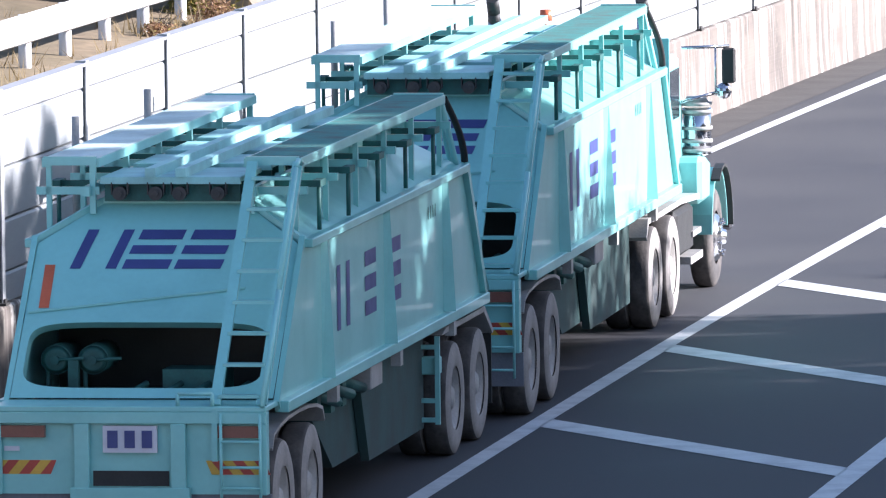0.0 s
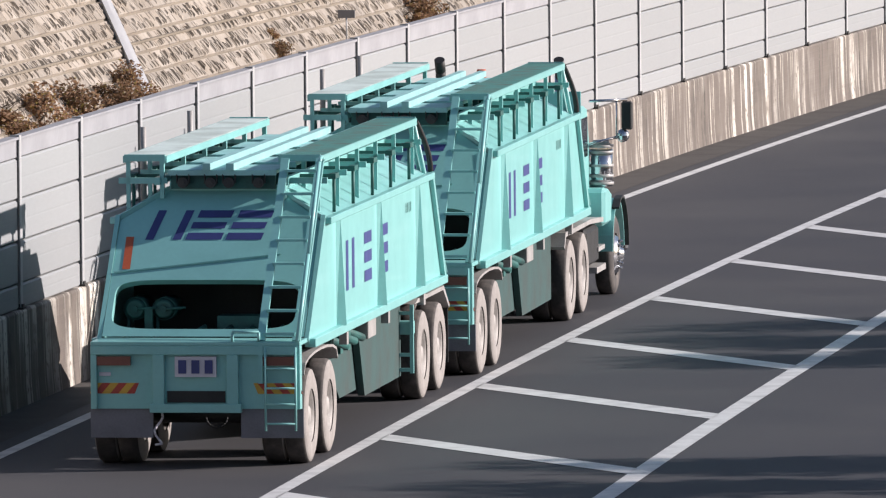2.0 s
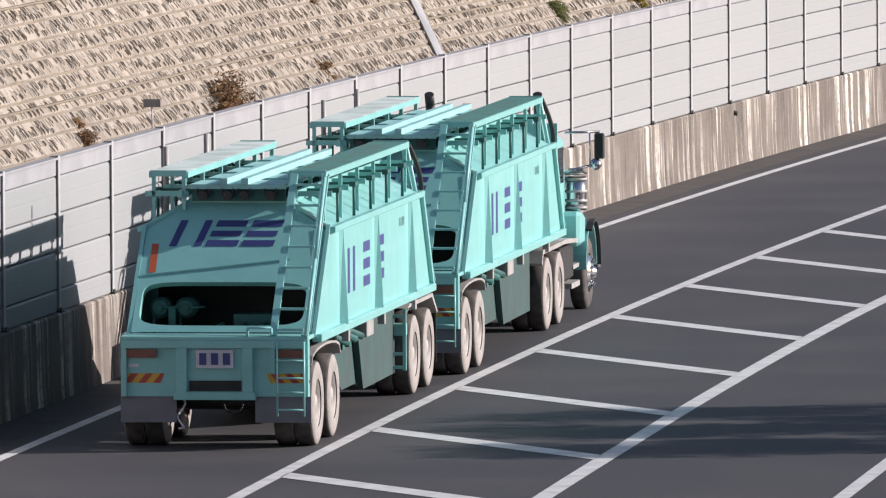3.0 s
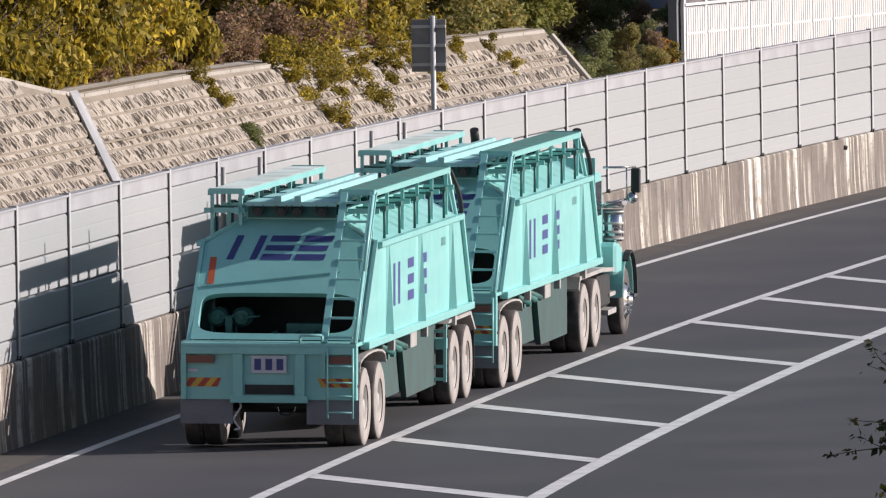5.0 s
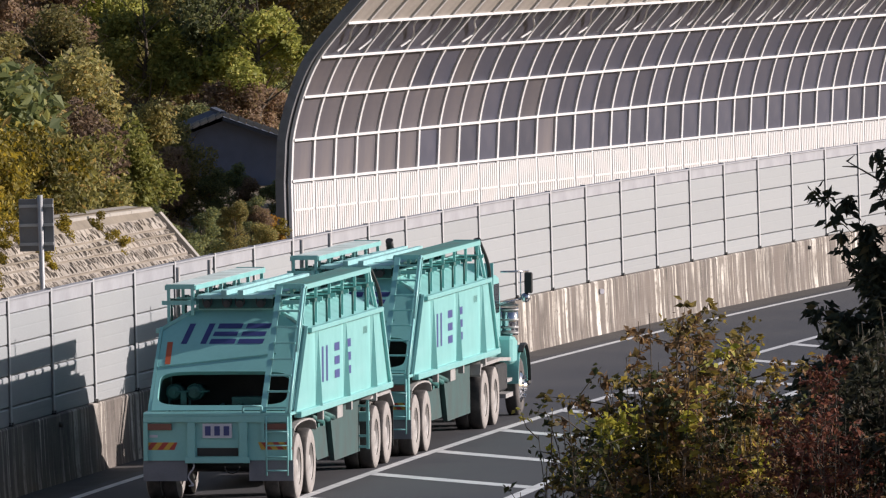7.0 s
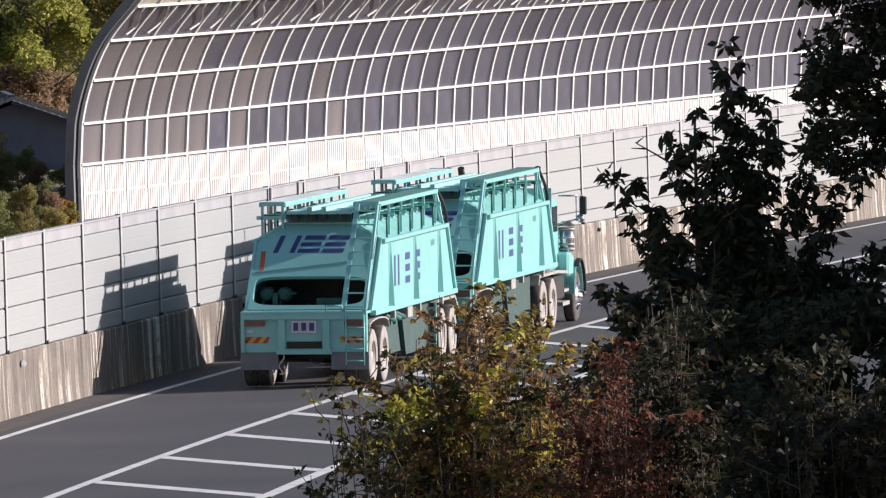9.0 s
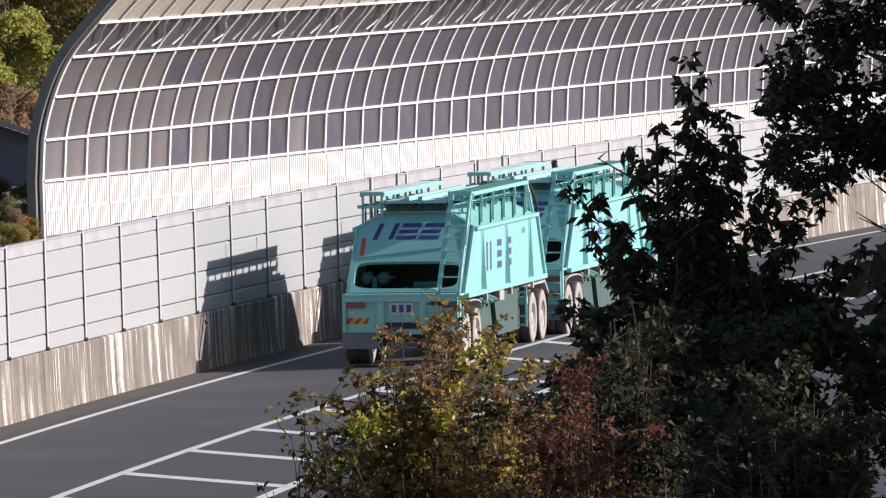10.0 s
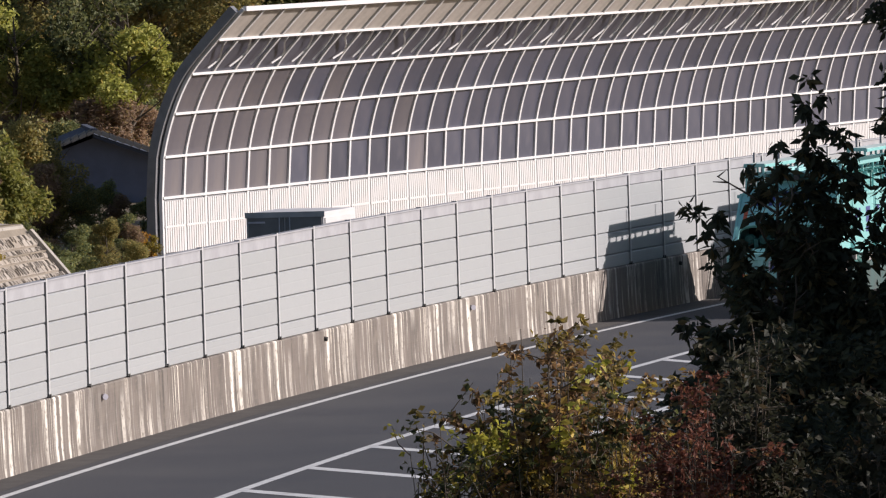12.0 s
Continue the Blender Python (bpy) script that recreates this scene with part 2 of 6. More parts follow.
# far trees: leaf colours raised to carry the haze of distance
M_L_HAZEGREEN = leaf_mat("leaf_hazed_green", (0.11, 0.13, 0.06), (0.26, 0.28, 0.11), (0.40, 0.33, 0.10))
M_L_HAZEOLIVE = leaf_mat("leaf_hazed_olive", (0.16, 0.15, 0.06), (0.36, 0.31, 0.10), (0.44, 0.29, 0.10))
M_L_HAZEBROWN = leaf_mat("leaf_hazed_brown", (0.20, 0.135, 0.095), (0.38, 0.26, 0.16), (0.32, 0.26, 0.09))
M_L_HAZEYELLOW = leaf_mat("leaf_hazed_yellow_green", (0.20, 0.21, 0.05), (0.38, 0.38, 0.09), (0.48, 0.38, 0.10))
M_STRAW = leaf_mat("dry_grass_blade", (0.22, 0.16, 0.08), (0.36, 0.27, 0.14))


# ---- mesh helpers ----
def box(bm, x0, x1, y0, y1, z0, z1, m=None):
    v = [bm.verts.new((x, y, z)) for z in (z0, z1) for y in (y0, y1) for x in (x0, x1)]
    for f in ((0, 2, 3, 1), (4, 5, 7, 6), (0, 1, 5, 4), (2, 6, 7, 3), (0, 4, 6, 2), (1, 3, 7, 5)):
        bm.faces.new([v[i] for i in f])
    if m is not None:
        bmesh.ops.transform(bm, matrix=m, verts=v)
    return v


def beam(bm, a, b, w, h=None, up=(0, 0, 1)):
    """A square bar from a to b."""
    a, b = Vector(a), Vector(b)
    h = h or w
    d = (b - a).normalized()
    s = d.cross(Vector(up))
    s = s.normalized() if s.length > 1e-4 else Vector((1, 0, 0))
    u = s.cross(d)
    v = [bm.verts.new(p + s * i * w / 2 + u * j * h / 2) for p in (a, b) for i, j in ((-1, -1), (1, -1), (1, 1), (-1, 1))]
    for f in ((3, 2, 1, 0), (4, 5, 6, 7), (0, 1, 5, 4), (1, 2, 6, 5), (2, 3, 7, 6), (3, 0, 4, 7)):
        bm.faces.new([v[i] for i in f])


def tube(bm, a, b, r, seg=10, r2=None, cap=True):
    a, b = Vector(a), Vector(b)
    d = (b - a).normalized()
    s = d.cross(Vector((0, 0, 1)))
    s = s.normalized() if s.length > 1e-4 else Vector((1, 0, 0))
    u = s.cross(d)
    r2 = r if r2 is None else r2
    ring = [[bm.verts.new(p + (s * math.cos(t) + u * math.sin(t)) * q) for t in (2 * math.pi * k / seg for k in range(seg))] for p, q in ((a, r), (b, r2))]
    for k in range(seg):
        f = bm.faces.new((ring[0][k], ring[0][(k + 1) % seg], ring[1][(k + 1) % seg], ring[1][k]))
        f.smooth = True
    if cap:
        bm.faces.new(ring[0][::-1])
        bm.faces.new(ring[1])


def lathe(bm, profile, axis_y=False, seg=28):
    """Turn (radius, along) pairs about the x axis."""
    rings = [[bm.verts.new((x, r * math.cos(2 * math.pi * k / seg), r * math.sin(2 * math.pi * k / seg))) for k in range(seg)] for r, x in profile]
    for a, b in zip(rings[:-1], rings[1:]):
        for k in range(seg):
            f = bm.faces.new((a[k], a[(k + 1) % seg], b[(k + 1) % seg], b[k]))
            f.smooth = True


def prism(bm, poly, x0, x1):
    """A (y, z) outline pushed along x from x0 to x1."""
    a = [bm.verts.new((x0, y, z)) for y, z in poly]
    b = [bm.verts.new((x1, y, z)) for y, z in poly]
    bm.faces.new(a)
    bm.faces.new(b[::-1])
    for k in range(len(poly)):
        j = (k + 1) % len(poly)
        bm.faces.new((a[k], b[k], b[j], a[j]))


def mesh_of(name, bm, material, bevel=0.0):
    if bevel:
        bmesh.ops.bevel(bm, geom=list(bm.edges), offset=bevel, segments=1, affect='EDGES', clamp_overlap=True)
    bmesh.ops.recalc_face_normals(bm, faces=bm.faces)
    me = bpy.data.meshes.new(name)
    bm.to_mesh(me)
    bm.free()
    for m in (material if isinstance(material, (list, tuple)) else [material]):
        me.materials.append(m)
    return me


def part(name, bm, material, parent=None, label="", bevel=0.0):
    ob = new(name, mesh_of(name, bm, material, bevel))
    ob.parent = parent
    return tagged(ob, label)


def raw(name, verts, faces, material, parent=None, mat_index=None, smooth=False):
    me = bpy.data.meshes.new(name)
    me.from_pydata(verts, [], faces)
    for m in (material if isinstance(material, (list, tuple)) else [material]):
        me.materials.append(m)
    if mat_index is not None:
        me.polygons.foreach_set("material_index", mat_index)
    if smooth:
        me.polygons.foreach_set("use_smooth", [True] * len(faces))
    me.update()
    ob = new(name, me)
    ob.parent = parent
    return ob


# ---- the course of the road: x of the barrier's face as a cubic of y ----
CUBIC = (5.7859e-07, 0.000169093, 0.0766896, -20.1698)
_y = np.linspace(-160, 560, 72001)
_x = np.polyval(CUBIC, _y)
_s = np.concatenate([[0], np.cumsum(np.hypot(np.diff(_x), np.diff(_y)))])
_s -= np.interp(126.23, _y, _s)


def at(s, off=0.0, z=0.0):
    """The point at arc length s (0 at y = 126.23), off metres to the right of the barrier's face."""
    y = float(np.interp(s, _s, _y))
    x = float(np.polyval(CUBIC, y))
    k = float(np.polyval(np.polyder(np.array(CUBIC)), y))
    n = math.hypot(1, k)
    return Vector((x + off / n, y - off * k / n, z))


def heading(s):
    y = float(np.interp(s, _s, _y))
    return math.atan(float(np.polyval(np.polyder(np.array(CUBIC)), y)))


def sofy(y):
    return float(np.interp(y, _y, _s))


def strip(name, s0, s1, o0, o1, z, material, step=2.0, parent=None):
    n = max(1, int((s1 - s0) / step))
    verts, faces = [], []
    for i in range(n + 1):
        s = s0 + (s1 - s0) * i / n
        for o in (o0, o1):
            verts.append(at(s, o, z))
    for i in range(n):
        faces.append((2 * i, 2 * i + 1, 2 * i + 3, 2 * i + 2))
    return raw(name, verts, faces, material, parent)


# ---- ground, road and markings ----
def terrain():
    """One sheet to the horizon; a cutting behind the barrier, a bank beyond it and an embankment beside the carriageway."""
    offs = [-2600, -900, -300, -120, -70, -45, -32, -24, -19, -16, -13.5, -12.2, -8, -4.6, -0.6, -0.3, 19.4, 21, 24, 28, 34, 42, 60, 120, 400, 2600]
    ss = [-2400, -700, -280] + [-150 + 10 * i for i in range(52)] + [440, 700, 1500, 3000]

    def z_of(s, o):
        if o > 20:
            k = max(0.0, 1 - abs(s + 30) / 160.0)
            return -0.12 + min((o - 20) * 0.30, 4.2) * k
        if o > -0.4:
            return -0.12
        if o > -12.5:
            return -0.15
        f = min(1.0, max(0.0, (s + 60) / 60.0))
        rise = min((-o - 12.5) * 0.62, 16.0) * f
        far = 1.0 - min(1.0, max(0.0, (s - 80) / 60.0))
        return -0.15 + rise * far + max(0.0, s - 330) * 0.10
    verts = []
    for s in ss:
        sc = max(-280.0, min(430.0, s))
        base = at(sc)
        h = heading(sc)
        d = Vector((math.sin(h), math.cos(h), 0))
        r = Vector((math.cos(h), -math.sin(h), 0))
        for o in offs:
            keep = max(-45.0, min(45.0, o)) if abs(s) > 430 or s < -280 else o
            p = base + d * (s - sc) + r * o
            n = noise.noise(Vector((p.x * 0.08, p.y * 0.08, 0))) * (0.0 if s > 120 and o < 0 else 0.5) if o < -14 or o > 23 else 0
            verts.append((p.x, p.y, z_of(s, o) + n))
    w = len(offs)
    faces = [(i * w + k, i * w + k + 1, (i + 1) * w + k + 1, (i + 1) * w + k) for i in range(len(ss) - 1) for k in range(w - 1)]
    ob = raw("ground", verts, faces, M_SOIL, smooth=True)
    return tagged(ob, "dry brown earth and bank beside the expressway", "ground", kind="structure")


terrain()
road = tagged(strip("road", -180, 330, 0.02, 19.0, 0.0, M_ASPHALT), "dark grey asphalt carriageway, curving gently", "road", kind="structure")
strip("verge", -180, 330, 0.0, 0.75, 0.004, M_VERGE, parent=road)
side_road = tagged(strip("side_road", -170, 260, -11.5, -5.0, -0.1, M_ASPHALT), "asphalt lane behind the noise barrier", "road", kind="structure")


def ease(s):
    """The lines draw slightly away from the barrier at both ends."""
    return 0.00006 * min((s - 25.0) ** 2, 75.0 ** 2)


def flare(s):
    """The hatching widens a little towards its near end."""
    return 0.11 * max(0.0, min(1.0, (25.0 - s) / 25.0))


def marking(name, off, width, s0, s1, bend=0.0, wide=0.0):
    n = int(s1 - s0)
    V, F = [], []
    for i in range(n + 1):
        s = s0 + (s1 - s0) * i / n
        for o in (off - width / 2, off + width / 2):
            V.append(at(s, o + bend * ease(s) + wide * flare(s), 0.006))
    for i in range(n):
        F.append((2 * i, 2 * i + 1, 2 * i + 3, 2 * i + 2))
    return tagged(raw(name, V, F, M_LINE), "worn white painted road line", "road marking", kind="structure")


marking("edge_line", 1.08, 0.17, -150, 300)
marking("lane_line", 4.90, 0.19, -150, 300, 1.0)
marking("hatch_border_line", 8.45, 0.24, -150, 300, 1.0, 1.0)
marking("far_lane_line", 12.03, 0.20, -150, 14, 0.0, 1.3)


def hatch_bar(i):
    """One oblique bar of the painted hatching between the two lines."""
    a, b = 2.718 + 7.573 * i - 0.022 * i * i, -1.832 + 7.528 * i - 0.025 * i * i
    bm = bmesh.new()
    n, half = 6, 0.37
    rows = []
    for k in range(n + 1):
        f = k / n
        s = a + (b - a) * f
        o = 4.98 + (8.34 + flare(s) - 4.98) * f + ease(s)
        rows.append([bm.verts.new(at(s - half, o, 0.006)), bm.verts.new(at(s + half, o, 0.006))])
    for p, q in zip(rows[:-1], rows[1:]):
        bm.faces.new((p[0], q[0], q[1], p[1]))
    return tagged(part("hatch_bar", bm, M_LINE), "white oblique bar of painted road hatching", "road marking", "hatching bars", "structure")


for i in range(-14, 27):
    hatch_bar(i)


# ---- parapet and noise barrier ----
def parapet():
    s0, s1, step = -140, 320, 2.0
    n = int((s1 - s0) / step)
    prof = [(0.04, 0.0), (0.02, 0.25), (0.0, 1.12), (-0.02, 1.15), (-0.40, 1.15), (-0.42, -0.1)]
    verts, faces, uvs = [], [], []
    for i in range(n + 1):
        s = s0 + step * i
        for o, z in prof:
            verts.append(at(s, o, z))
    w = len(prof)
    for i in range(n):
        for k in range(w - 1):
            faces.append((i * w + k, (i + 1) * w + k, (i + 1) * w + k + 1, i * w + k + 1))
            for j, kk in ((i, k), (i + 1, k), (i + 1, k + 1), (i, k + 1)):
                uvs.append((s0 + step * j, prof[kk][1] + (0.4 if kk > 3 else 0)))
    ob = raw("parapet_wall", verts, faces, M_CONC)
    layer = ob.data.uv_layers.new(name="UVMap")
    for i, u in enumerate(uvs):
        layer.data[i].uv = u
    return tagged(ob, "streaked concrete parapet wall with pale run-off stains", "wall", kind="structure")


parapet()
ROWS = ((1.15, 0.305), (1.455, 0.51), (1.965, 0.505), (2.47, 0.50), (2.97, 0.25))
TOP = 3.22


def panel_bm(h, cap=False):
    """A 3.9 m panel with a lipped edge and two shallow ribs; its face looks along +x, its length lies on y."""
    bm = bmesh.new()
    e = 0.012
    if cap:
        prof = [(-0.10, 0.0), (-0.012, 0.0), (0.0, 0.012), (0.0, h - 0.03), (0.03, h - 0.03), (0.03, h), (-0.12, h)]
    else:
        m = h / 2
        prof = [(-0.10, 0.006), (-0.015, 0.006), (0.0, 0.02), (0.0, m - 0.02), (-0.0012, m), (0.0, m + 0.02), (0.0, h - 0.035), (-0.02, h - 0.012), (-0.10, h - 0.006)]
    a = [bm.verts.new((x, -1.955, z)) for x, z in prof]
    b = [bm.verts.new((x, 1.955, z)) for x, z in prof]
    bm.faces.new(a)
    bm.faces.new(b[::-1])
    for k in range(len(prof)):
        j = (k + 1) % len(prof)
        bm.faces.new((a[k], b[k], b[j], a[j]))
    return bm


barrier = tagged(new("noise_barrier"), "pale grey metal noise barrier on a concrete parapet", "noise barrier", kind="structure")
PANELS = [mesh_of("panel", panel_bm(h, k == 4), M_CAP if k == 4 else M_PANEL) for k, (z, h) in enumerate(ROWS)]


def post_mesh():
    bm = bmesh.new()
    box(bm, -0.12, -0.012, -0.012, 0.012, 0.0, TOP - 1.15 + 0.02)
    box(bm, -0.012, 0.0, -0.065, 0.065, 0.0, TOP - 1.15 + 0.02)
    return mesh_of("barrier_post", bm, M_POST)


def bracket_mesh():
    bm = bmesh.new()
    box(bm, -0.14, 0.035, -0.10, 0.10, 0.0, 0.025)
    box(bm, -0.1, 0.02, -0.055, 0.055, 0.025, 0.06)
    return mesh_of("base_bracket", bm, M_DARK)


POST, BRACKET = post_mesh(), bracket_mesh()
rng = random.Random(4)
for k in range(-30, 70):
    s = 4.0 * k
    p, h = at(s), heading(s)
    if -14 <= k <= 64:
        for name, me in (("barrier_post", POST), ("base_bracket", BRACKET)):
            ob = new(name, me)
            ob.parent = barrier
            ob.matrix_basis = pose(p.x, p.y, 1.152, 0, 0, -math.degrees(h)) @ pose(-0.028, 0, 0)
rest = bmesh.new()
for k in range(-30, 70):
    s = 4.0 * k + 2.0
    p, h = at(s), heading(s)
    for r, (z, _h) in enumerate(ROWS):
        m = pose(p.x, p.y, z, 0, rng.uniform(-0.25, 0.25), -math.degrees(h) + rng.uniform(-0.06, 0.06)) @ pose(-0.06, 0, 0)
        if -10 <= k <= 49:
            ob = new("panel", PANELS[r])
            ob.parent = barrier
            ob.matrix_basis = m
        else:
            me = PANELS[r].copy()
            me.transform(m)
            rest.from_mesh(me)
            bpy.data.meshes.remove(me)
tagged(part("panel_row", rest, M_PANEL, barrier), kind="stuff")


# ---- hewn stone retaining slope behind the barrier ----
SLOPE_A, SLOPE_B = -14.0, 93.6      # arc length where the facing begins and ends
TAN = 1.2


def crest(s):
    """Height of the top edge of the facing."""
    y = s + 126
    return 4.05 + min(3.4, max(0.0, (179 - y) * 0.105)) - 0.22 * max(0.0, min(1.0, (s - 62) / 32))


def on_slope(s, z):
    return at(s, -(1.5 + (z - 2.0) / TAN), z)


def stone_slope():
    n = 72
    verts, faces, mi = [], [], []
    for i in range(n + 1):
        s = SLOPE_A + (SLOPE_B - SLOPE_A) * i / n
        zc = crest(s)
        for q in (at(s, -0.85, -0.15), on_slope(s, 1.25), on_slope(s, zc), at(s, -(2.15 + (zc - 2) / TAN), zc + 0.02), at(s, -(2.6 + (zc - 2) / TAN), -0.15)):
            verts.append(q)
    for i in range(n):
        for k in range(4):
            faces.append((i * 5 + k, (i + 1) * 5 + k, (i + 1) * 5 + k + 1, i * 5 + k + 1))
            mi.append(0 if k < 2 else 1)
    faces.append((0, 1, 2, 3, 4))
    mi.append(0)
    faces.append(tuple(n * 5 + k for k in (4, 3, 2, 1, 0)))
    mi.append(0)
    ob = raw("stone_slope", verts, faces, [M_MORTAR, M_SOIL], mat_index=mi)
    return tagged(ob, "hewn stone retaining slope with mortar joints behind the barrier", "retaining wall", kind="structure")


slope = stone_slope()


def stones():
    """Each stone a split-faced wedge; the nearest ones are single pieces, the others one mesh."""
    r = random.Random(11)
    V, F = [], []
    singles = 0
    row_h = 0.31
    for row in range(0, 20):
        z0 = 1.75 + row * row_h * 0.77
        s = SLOPE_A + 0.2 + r.random() * 0.5
        while s < SLOPE_B - 0.4:
            w = r.uniform(0.70, 0.92)
            zc = crest(s + w / 2)
            if z0 + row_h * 0.77 > zc - 0.06:
                s += w
                continue

            def spot(u, v):
                return on_slope(s + 0.015 + (w - 0.03) * u, z0 + 0.012 + (row_h * 0.77 - 0.024) * v)
            a, b, c, d = spot(0, 0), spot(1, 0), spot(1, 1), spot(0, 1)
            nrm = (b - a).cross(d - a).normalized()
            if nrm.z < 0:
                nrm = -nrm
            mid = (a + b + c + d) / 4
            pts, fs = [], []

            def slab(u0, u1, v0, v1, low, high, inset):
                o = len(pts)
                low_ring = [spot(u, v) + nrm * low for u, v in ((u0, v0), (u1, v0), (u1, v1), (u0, v1))]
                cen = sum(low_ring, Vector()) / 4
                pts.extend(low_ring)
                pts.extend([cen + (q - cen) * inset + nrm * (high - low) * r.uniform(0.7, 1.1) for q in low_ring])
                fs.extend([tuple(o + i for i in f) for f in ((4, 5, 6, 7), (0, 1, 5, 4), (1, 2, 6, 5), (2, 3, 7, 6), (3, 0, 4, 7))])
            slab(0, 1, 0, 1, 0.0, 0.025, 0.94)
            for u in (0.04, 0.17, 0.31, 0.45, 0.59, 0.73, 0.87):
                u += r.uniform(-0.04, 0.04)
                v0 = r.choice((0.03, 0.05, 0.35, 0.5))
                slab(u, u + r.uniform(0.05, 0.10), v0, min(0.98, v0 + r.uniform(0.3, 0.95)), 0.02, r.uniform(0.03, 0.06), 0.6)
            if singles < 300 and 22 < s < 62 and z0 > 2.4:
                ob = raw("stone", [q - mid for q in pts], fs, M_STONE, slope)
                ob.matrix_basis = Matrix.Translation(mid)
                singles += 1
            else:
                o = len(V)
                V += pts
                F += [tuple(o + i for i in f) for f in fs]
            s += w
    tagged(raw("stone_facing", V, F, M_STONE, slope), kind="stuff")
    # coping along the crest, in lengths
    bm = bmesh.new()
    n = 54
    for i in range(n):
        s0 = SLOPE_A + (SLOPE_B - 0.1 - SLOPE_A) * i / n
        s1 = SLOPE_A + (SLOPE_B - 0.1 - SLOPE_A) * (i + 1) / n - 0.03
        q = []
        for s in (s0, s1):
            z = crest(s)
            d = 1.5 + (z - 2) / TAN
            q += [at(s, -(d - 0.07), z - 0.14), at(s, -(d - 0.06), z - 0.02), at(s, -(d + 0.45), z + 0.03), at(s, -(d + 0.45), z - 0.15)]
        v = [bm.verts.new(p) for p in q]
        for f in ((0, 1, 2, 3), (7, 6, 5, 4), (0, 4, 5, 1), (1, 5, 6, 2), (2, 6, 7, 3), (3, 7, 4, 0)):
            bm.faces.new([v[k] for k in f])
    part("coping", bm, M_COPING, slope, "pale concrete coping")
    # end pillar along the sloping end edge
    bm = bmesh.new()
    q = [on_slope(SLOPE_B - 0.1, 1.6), on_slope(SLOPE_B - 0.1, crest(SLOPE_B) - 0.16)]
    beam(bm, q[0], q[1], 0.25, 0.2)
    part("end_coping", bm, M_COPING, slope)
    # narrow ledges between the lifts of masonry
    for zl in (2.45, 3.3, 4.6, 5.8):
        bm = bmesh.new()
        prev = None
        for i in range(55):
            s = SLOPE_A + (SLOPE_B - 0.2 - SLOPE_A) * i / 54
            cur = on_slope(s, zl) + Vector((0.03, 0, 0.03)) if crest(s) > zl + 0.15 else None
            if prev is not None and cur is not None:
                beam(bm, prev, cur, 0.05, 0.03)
            prev = cur
        part("ledge", bm, M_MORTAR, slope)
    # drainage channels running down the face
    for s in (9.0, 48.7):
        bm = bmesh.new()
        zc = min(crest(s), 4.0) if s > 30 else crest(s)
        for o in (-0.14, 0.14):
            beam(bm, on_slope(s + o + 0.0, 1.6) + Vector((0.02, 0, 0.06)), on_slope(s + o + 1.7 * (zc - 1.6), zc) + Vector((0.02, 0, 0.06)), 0.07, 0.12)
        beam(bm, on_slope(s, 1.6) + Vector((0, 0, 0.02)), on_slope(s + 1.7 * (zc - 1.6), zc) + Vector((0, 0, 0.02)), 0.24, 0.05)
        part("drain_channel", bm, M_WHITE, slope, "pale concrete drainage channel")


stones()


# ---- guard rail on the earth bank ----
def guard_rail():
    root = tagged(new("guard_rail"), "white steel guard rail above the dry bank", "guard rail")
    pts = [at(s, -2.55, 3.0) for s in range(-44, -13, 2)]
    section = ((0.0, 0.155), (0.05, 0.13), (0.05, 0.07), (0.01, 0.03), (0.01, -0.03), (0.05, -0.07), (0.05, -0.13), (0.0, -0.155))
    for a, b in zip(pts[:-1], pts[1:]):
        bm = bmesh.new()
        p = [bm.verts.new(a + Vector((d, 0, z))) for d, z in section]
        q = [bm.verts.new(b + Vector((d, 0, z))) for d, z in section]
        for k in range(7):
            bm.faces.new((p[k], q[k], q[k + 1], p[k + 1]))
        bm.normal_update()
        bmesh.ops.solidify(bm, geom=bm.faces[:], thickness=0.006)
        part("rail_beam", bm, M_WHITE, root)
    for s in range(-43, -13, 2):
        bm = bmesh.new()
        p = at(s, -2.67)
        tube(bm, (p.x, p.y, 2.2), (p.x, p.y, 3.12), 0.07, 10)
        part("post", bm, M_WHITE, root)
    return root


guard_rail()


def bank():
    """The bare bank that carries the guard rail, before the stone facing begins."""
    V, F = [], []
    prof = [(-0.5, 1.0), (-1.3, 2.45), (-3.6, 2.6), (-9, 3.3), (-20, 6.5)]
    n = 40
    for i in range(n + 1):
        s = -70 + (56 + 2.0) * i / n
        for o, z in prof:
            nz = noise.noise(Vector((s * 0.4, o * 0.6, 3.0))) * 0.14
            V.append(at(s, o, z + (nz if z > 2 else 0)))
    w = len(prof)
    for i in range(n):
        for k in range(w - 1):
            F.append((i * w + k, (i + 1) * w + k, (i + 1) * w + k + 1, i * w + k + 1))
    return tagged(raw("earth_bank", V, F, M_SOIL, smooth=True), "bare earth bank with dry weeds", "bank", kind="structure")


bank()


# ---- curved noise shelter over the neighbouring expressway ----
SH_X, SH_Y, SH_H = 15.217, 322.857, radians(20.32)
ARCH = [(0.0, 0.0), (0.0, 1.554), (0.08, 2.69), (0.41, 3.88), (0.94, 4.97), (1.74, 5.90), (2.55, 6.74)]
COLS = 60


